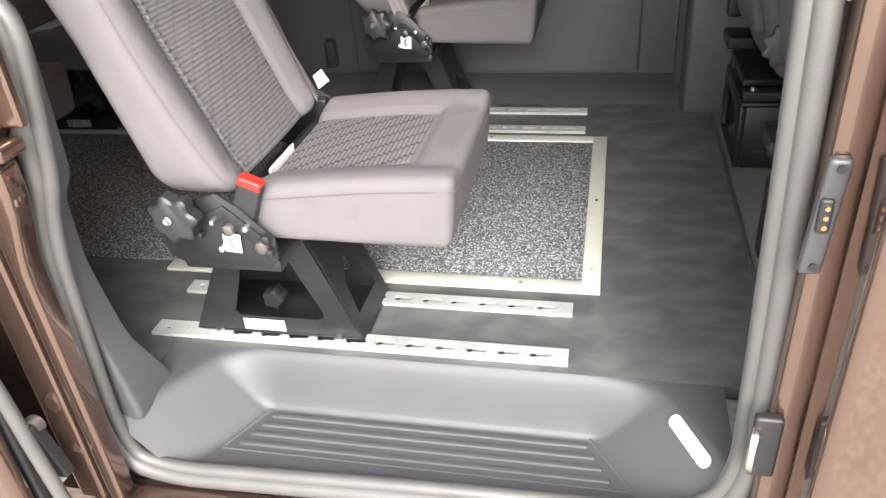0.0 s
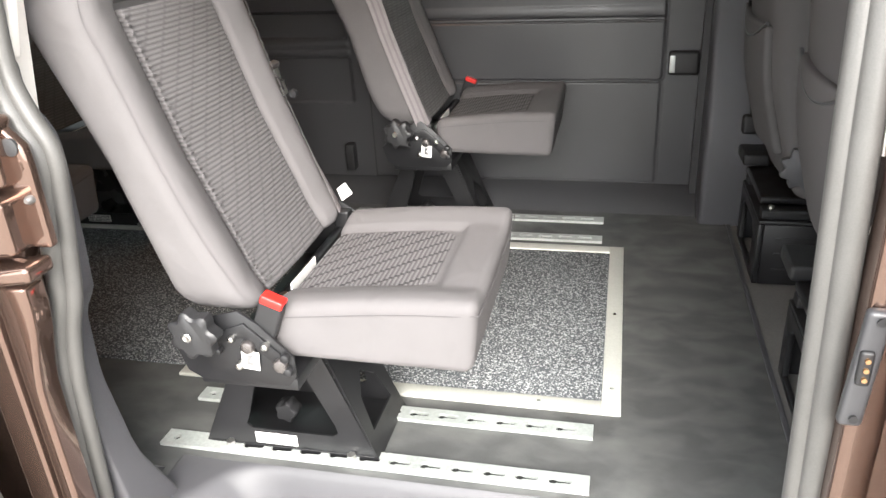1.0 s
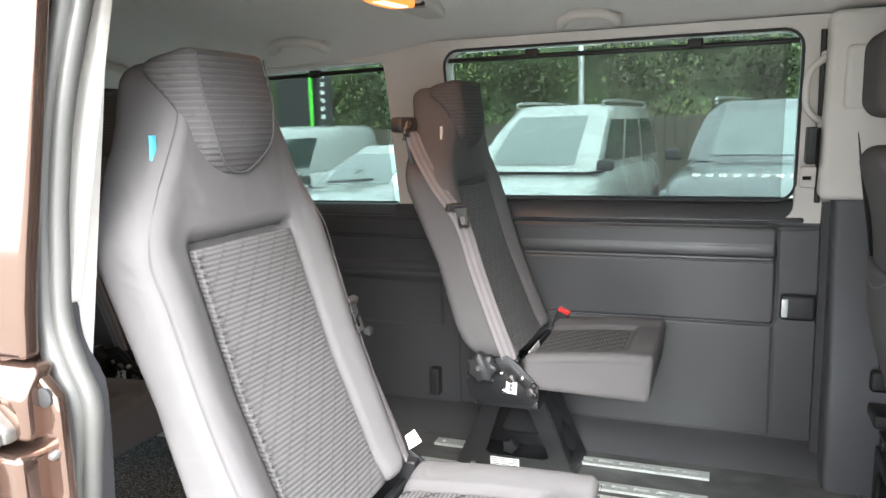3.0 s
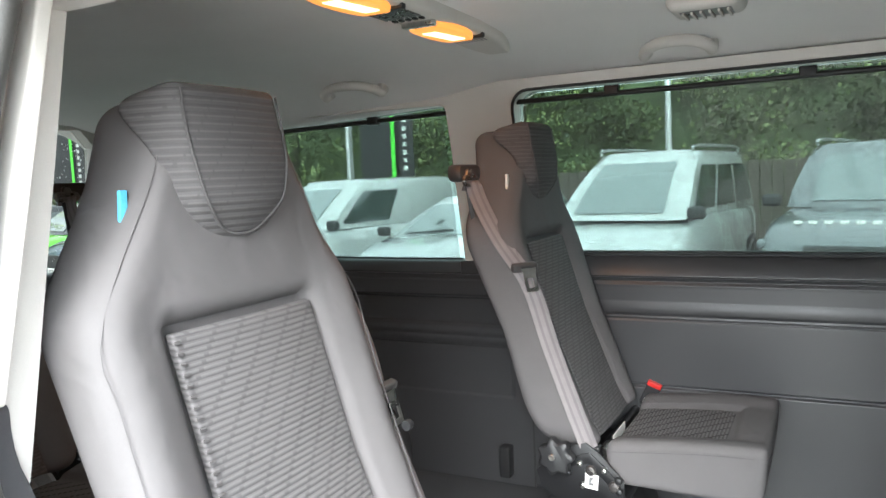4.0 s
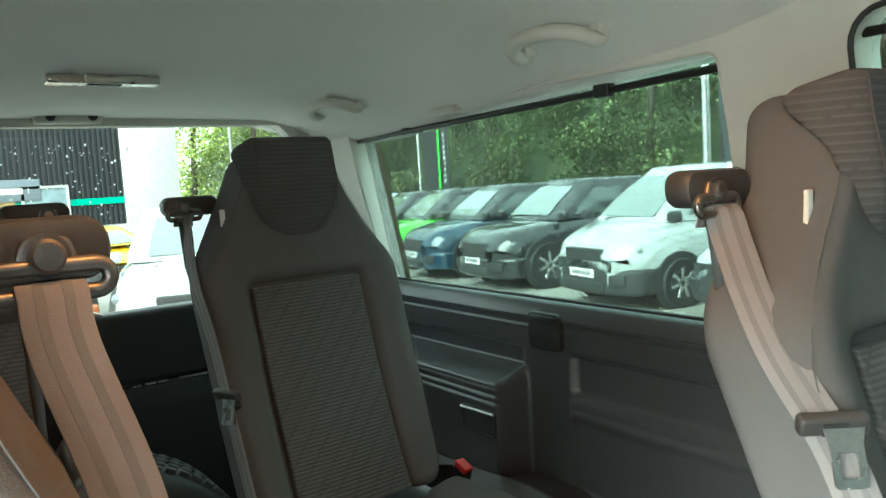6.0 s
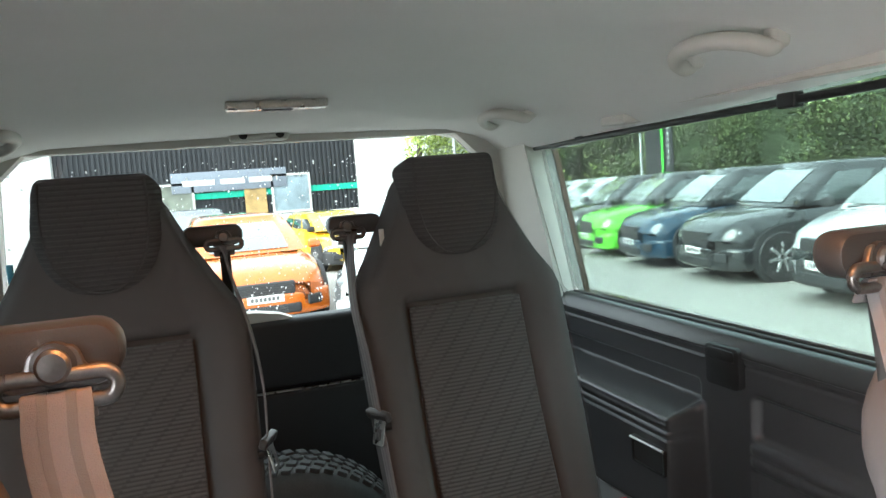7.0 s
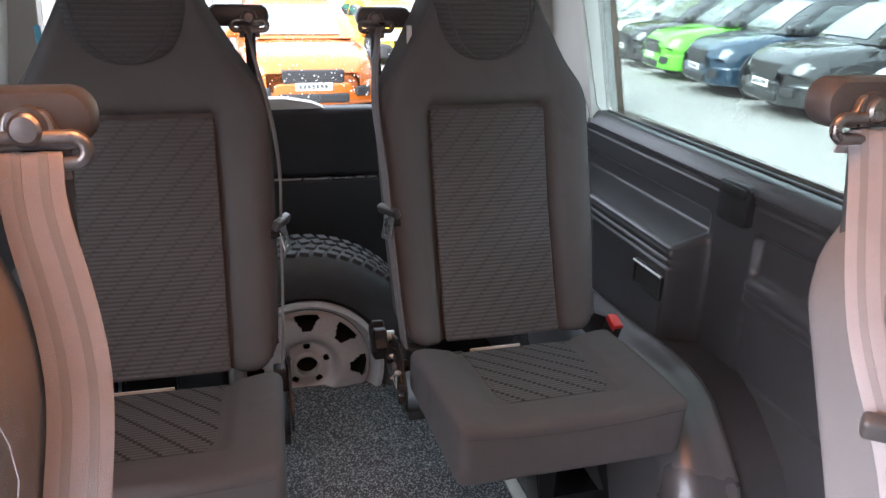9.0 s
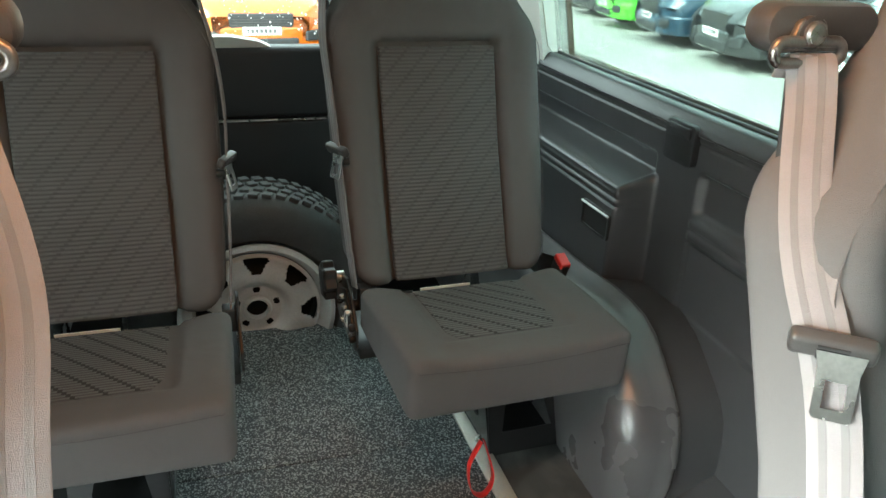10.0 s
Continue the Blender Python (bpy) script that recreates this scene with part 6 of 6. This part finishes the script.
    for k in range(7):
        b = cuboid(L + 0.0405, L + 0.043, -0.21 + 0.06 * k, -0.17 + 0.06 * k, 0.468, 0.522, bm=b)
    part("plate_marks", b, INK, c)
    if letters:
        for k in range(9):
            part("bonnet_mark", cuboid(L - 0.40, L - 0.33, -0.56 + 0.14 * k - 0.035, -0.56 + 0.14 * k + 0.035, hood - 0.115, hood - 0.085), WHITE, c)
    part("wiper", tube([(x1 - 0.02, -W * 0.5, hood + 0.03), (x1 - 0.14, W * 0.3, hood + 0.08)], 0.012, 6), DARKTRIM, c)
    return c


P_WHITE = paint("white_car_paint", (0.46, 0.48, 0.48))
P_SILVER = paint("silver_car_paint", (0.42, 0.44, 0.45))
P_GREY = paint("grey_car_paint", (0.16, 0.17, 0.18))
P_BLACK = paint("black_car_paint", (0.02, 0.021, 0.023))
P_BLUE = paint("blue_car_paint", (0.012, 0.04, 0.075))
P_GREEN = paint("lime_green_car_paint", (0.14, 0.60, 0.03))
P_ORANGE = paint("orange_car_paint", (0.65, 0.15, 0.01))
P_YELLOW = paint("yellow_car_paint", (0.80, 0.52, 0.02))

VAN = dict(length=4.4, width=1.8, height=1.84, hood=1.12, nose=0.75, screen=0.85, tail=0.12, wheel=0.33, belt=1.15)
SUV = dict(length=4.85, width=2.0, height=1.78, hood=1.10, nose=1.15, screen=0.75, tail=0.4, wheel=0.39, belt=1.15)
car("white compact people carrier with a large windscreen", P_WHITE, (-2.1, 10.5), -97, rails=True, **{**VAN, "height": 1.92, "hood": 1.06, "screen": 1.0})
car("dark grey boxy off-roader with pale bonnet letters", P_GREY, (0.6, 10.6), -101, letters=True, **{**SUV, "height": 1.86, "hood": 1.16, "screen": 0.5, "belt": 1.2, "rails": True})
car("silver grey hatchback with dark grille", P_SILVER, (-4.7, 10.5), -100, length=4.2, width=1.8, height=1.48, hood=0.98, nose=1.0, screen=0.9, tail=0.5, wheel=0.32, belt=0.98)
car("white panel van with black lower bumper", P_WHITE, (-7.05, 10.75), -100, side_glass=False, **VAN)
car("black coupe-roofed SUV with a large grille", P_BLACK, (-10.1, 11.5), -100, bumper=P_BLACK, **SUV)
car("dark blue SUV with black roof", P_BLUE, (-12.6, 11.9), -101, roof=P_BLACK, bumper=P_BLUE, **SUV)
car("lime green SUV with black lower grille", P_GREEN, (-15.2, 12.4), -101, roof=P_BLACK, bumper=P_GREEN, **SUV)
car("black SUV with a dark grille", P_BLACK, (-17.8, 13.0), -101, bumper=P_BLACK, **SUV)
car("silver SUV far down the row", P_SILVER, (-20.4, 13.6), -101, bumper=P_SILVER, **SUV)
car("white hatchback far down the row", P_WHITE, (-23.0, 14.2), -101, bumper=P_WHITE, **SUV)
car("silver estate far down the row", P_SILVER, (-25.6, 14.8), -101, bumper=P_SILVER, **SUV)
car("black saloon behind the row", P_BLACK, (-3.6, 15.8), -90, length=4.4, width=1.8, height=1.5, hood=0.98)
car("orange sports SUV with a black grille", P_ORANGE, (-13.7, 2.2), 3, length=5.1, width=2.0, height=1.62, hood=1.02, nose=1.25, screen=0.95, tail=0.8, wheel=0.40, belt=1.08, bumper=P_ORANGE)
car("yellow hatchback by the showroom", P_YELLOW, (-20.5, 5.0), 10, length=4.2, width=1.8, height=1.45, hood=0.92)
car("dark SUV by the showroom", P_GREY, (-21.0, 1.5), 0, bumper=P_GREY, **SUV)
car("white SUV parked behind the van", P_WHITE, (-11.2, 4.7), -20, bumper=P_WHITE, **SUV)

# showroom behind the van
CLAD = mat("black_ribbed_cladding", (0.035, 0.037, 0.042), 0.5, 0.2, vary=0.15, fine=60, coarse=1.0, bump=0.1)
WALLW = mat("white_render", (0.55, 0.55, 0.53), 0.8, vary=0.05, fine=40, coarse=1, bump=0.1)
room = thing("showroom", "black ribbed metal showroom with a green stripe and white piers", "building")
gz = ground_z(-26)
room.matrix_basis = pose(0, -0.3, -0.3)
part("wall", cuboid(-27.0, -26.1, -2.1, 7.3, gz, 4.4), CLAD, room)
for i in range(63):
    y = -2.05 + 0.15 * i
    part("cladding_rib", cuboid(-26.1, -26.03, y, y + 0.07, 0.62, 4.3), CLAD, room)
part("stripe", cuboid(-26.02, -25.98, -2.1, 7.3, 1.27, 1.47), mat("green_stripe", (0.02, 0.45, 0.30), 0.5), room, "bright green stripe")
part("base_wall", cuboid(-26.1, -25.9, -2.1, 7.3, gz, 0.6), WALLW, room)
part("pier", cuboid(-27.0, -25.7, 7.3, 9.0, gz, 4.6, 0.03), WALLW, room)
part("pier", cuboid(-27.0, -25.7, -6.5, -2.1, gz, 4.6, 0.03), WALLW, room)
sign = part("sign_board", cuboid(-25.98, -25.9, 1.25, 4.9, 1.5, 2.15, 0.01), mat("grey_sign", (0.22, 0.25, 0.30), 0.4), room)
part("sign_bars", scatter_bars(1.6, 4.6, 1.62, 2.0, 1, -25.895, axis="x"), WHITE, sign)
for y0, y1, z0, z1, tone in ((0.75, 1.85, 0.62, 1.75, (0.20, 0.22, 0.18)), (4.45, 5.6, 0.7, 1.85, (0.25, 0.32, 0.36))):
    w = part("window", cuboid(-25.98, -25.93, y0, y1, z0, z1), mat("display_board", tone, 0.4, vary=0.5, fine=3, coarse=1), room)
    for a in ((y0 - 0.08, y0, z0 - 0.08, z1 + 0.08), (y1, y1 + 0.08, z0 - 0.08, z1 + 0.08), (y0, y1, z1, z1 + 0.08), (y0, y1, z0 - 0.08, z0)):
        part("frame", cuboid(-25.98, -25.9, *a), WALLW, w)
d = part("doorway", cuboid(-25.98, -25.93, 3.5, 4.2, gz, 1.75), mat("warm_wood_door", (0.45, 0.30, 0.12), 0.6, vary=0.4, fine=5, coarse=2), room)

# fence, lamp posts and banner
fence = thing("fence", "dark weathered close-boarded timber fence", "fence")
WOOD = mat("dark_fence_wood", (0.075, 0.065, 0.055), 0.9, vary=0.4, fine=60, coarse=3, bump=0.3)
first = None
for i in range(150):
    x = -19 + 0.2 * i
    if first is None:
        first = part("board", cuboid(0, 0.185, 0, 0.03, 0, 1.75, 0.004, 1), WOOD, fence).data
        o = fence.children[0]
    else:
        o = new("board", first)
        o.parent = fence
    o.matrix_basis = pose(x, 15.2 + random.uniform(-0.012, 0.012), ground_z(x) + random.uniform(-0.02, 0.02))
for x, y in ((-9.6, 14.4), (-2.7, 14.6), (-27, 11.0)):
    post = thing("lamp_post", "pale grey steel lamp post", "lamp post", "posts in the yard")
    part("pole", tube([(x, y, ground_z(x)), (x, y, 3.0), (x, y, 6.5)], [0.07, 0.055, 0.045], 12), ALLOY, post)
    part("lantern", softbox(x - 0.1, x + 0.1, y - 0.7, y + 0.1, 6.45, 6.58, 0.04, (2, 4, 1)), ALLOY, post)
ban = thing("banner", "tall black banner with a green edge and pale marks", "banner", "banners along the yard fence")
part("pole", tube([(-9.6, 14.51, ground_z(-9.6)), (-9.6, 14.51, 3.7)], 0.04, 8), ALLOY, ban)
part("crossbar", tube([(-9.6, 14.51, 3.58), (-8.0, 14.51, 3.58)], 0.02, 8), ALLOY, ban)
part("cloth", cuboid(-9.35, -8.35, 14.5, 14.52, 0.95, 3.6), mat("black_banner", (0.02, 0.02, 0.022), 0.7), ban)
part("edge", cuboid(-8.55, -8.45, 14.485, 14.498, 0.95, 3.6), mat("green_banner_edge", (0.10, 0.55, 0.05), 0.7), ban)
for i in range(9):
    part("mark", cuboid(-8.26, -8.16, 14.485, 14.498, 1.25 + 0.17 * i, 1.34 + 0.17 * i), RAILM, ban)
part("cloth", cuboid(-8.45, -8.0, 14.5, 14.52, 0.95, 3.6), mat("black_banner_side", (0.025, 0.025, 0.027), 0.7), ban)
copy_thing(ban, pose(-10.5, 0, -0.25))


def leaf_material(name, lo, hi):
    m = mat(name, lo, 0.6, vary=0.1, fine=30, coarse=2, bump=0)
    nt = m.node_tree
    geo = nt.nodes.new("ShaderNodeNewGeometry")
    mix = nt.nodes.new("ShaderNodeMix")
    mix.data_type = "RGBA"
    nt.links.new(geo.outputs["Random Per Island"], mix.inputs[0])
    mix.inputs[6].default_value, mix.inputs[7].default_value = (*lo, 1), (*hi, 1)
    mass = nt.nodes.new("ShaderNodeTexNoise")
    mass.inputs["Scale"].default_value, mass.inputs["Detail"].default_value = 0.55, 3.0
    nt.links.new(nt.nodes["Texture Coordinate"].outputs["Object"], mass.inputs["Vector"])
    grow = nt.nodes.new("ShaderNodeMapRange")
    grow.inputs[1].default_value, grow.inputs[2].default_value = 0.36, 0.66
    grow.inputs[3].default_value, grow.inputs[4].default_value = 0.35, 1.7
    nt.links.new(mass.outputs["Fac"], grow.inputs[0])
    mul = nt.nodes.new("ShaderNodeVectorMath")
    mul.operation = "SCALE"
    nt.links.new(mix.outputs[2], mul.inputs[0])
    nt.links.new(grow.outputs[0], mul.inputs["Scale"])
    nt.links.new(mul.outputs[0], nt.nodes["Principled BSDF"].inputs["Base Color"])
    return m


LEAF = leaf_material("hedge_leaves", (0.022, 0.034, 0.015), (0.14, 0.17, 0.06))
LEAF2 = leaf_material("bright_spring_leaves", (0.22, 0.30, 0.06), (0.50, 0.58, 0.18))


def leaves(centres, per, spread, size, rng):
    """Joined leaf quads round clump centres: vertices and faces."""
    n = len(centres) * per
    c = np.repeat(np.array(centres), per, axis=0)
    d = rng.normal(size=(n, 3))
    d /= np.linalg.norm(d, axis=1)[:, None]
    p = c + d * (spread * rng.random((n, 1)) ** 0.45) * np.array([1, 1, 0.8])
    a = rng.normal(size=(n, 3))
    a /= np.linalg.norm(a, axis=1)[:, None]
    b = np.cross(a, rng.normal(size=(n, 3)))
    b /= np.linalg.norm(b, axis=1)[:, None]
    s = size * (0.5 + rng.random((n, 1)))
    quad = np.stack([p - a * s, p + b * s * 0.55, p + a * s, p - b * s * 0.55], axis=1).reshape(-1, 3)
    return quad, np.arange(n * 4).reshape(-1, 4)


def leaf_object(name, centres, per, spread, size, material, parent, seed):
    v, f = leaves(centres, per, spread, size, np.random.default_rng(seed))
    me = bpy.data.meshes.new(name)
    me.from_pydata(v.tolist(), [], f.tolist())
    me.materials.append(material)
    o = new(name, me)
    o.parent = parent
    return o


rng = np.random.default_rng(5)
BARK = mat("dark_bark", (0.06, 0.05, 0.04), 0.95, vary=0.3, fine=40, coarse=4, bump=0.4)
wood = thing("woodland_edge", "dense green trees and ivy on a bank beyond the fence", "trees", kind="stuff")
cl = [(x + rng.normal() * 0.5, interp(z, [(-0.4, 17.8), (0.4, 18.3), (3.5, 20.5), (8.5, 23.0), (11.0, 24.5)]) - 0.1 - 1.6 * rng.random() ** 2, z) for x in np.arange(-46, 16, 1.25) for z in np.arange(-0.4, 9.5, 1.25)]
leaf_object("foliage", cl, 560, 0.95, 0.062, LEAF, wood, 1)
b = None
for x in np.arange(-44, 16, 7.3):
    xx = x + rng.normal() * 0.6
    b = tube([(xx, 18.6, -1.5), (xx + 0.2, 18.8, 3), (xx + rng.normal() * 0.6, 19, 8)], [0.14, 0.10, 0.05], 8, bm=b)
part("trunks", b, BARK, wood)
bank = prism([(16.5, -2.2), (40, -2.2), (40, 11), (23, 8.5), (20.5, 3.5), (18.3, 0.4)], "x", -60, 40)
part("bank", bank, mat("dark_ivy_bank", (0.04, 0.055, 0.025), 0.9, vary=0.6, fine=6, coarse=0.8, bump=0.8), wood)
copse = thing("spring_trees", "bright yellow-green young trees beside the showroom", "trees", kind="stuff")
cl = [(-31 + rng.normal() * 1.0, y + rng.normal() * 0.4, z) for y in np.arange(9.5, 22, 1.2) for z in np.arange(-0.8, 8, 1.2)]
leaf_object("foliage", cl, 420, 1.1, 0.075, LEAF2, copse, 2)
b = None
for y in (10.5, 13, 15.5, 18):
    b = tube([(-30.5, y, -1.5), (-30.4, y + 0.2, 2.5), (-30.6, y + 0.5, 7)], [0.16, 0.12, 0.05], 8, bm=b)
part("trunks", b, BARK, copse)
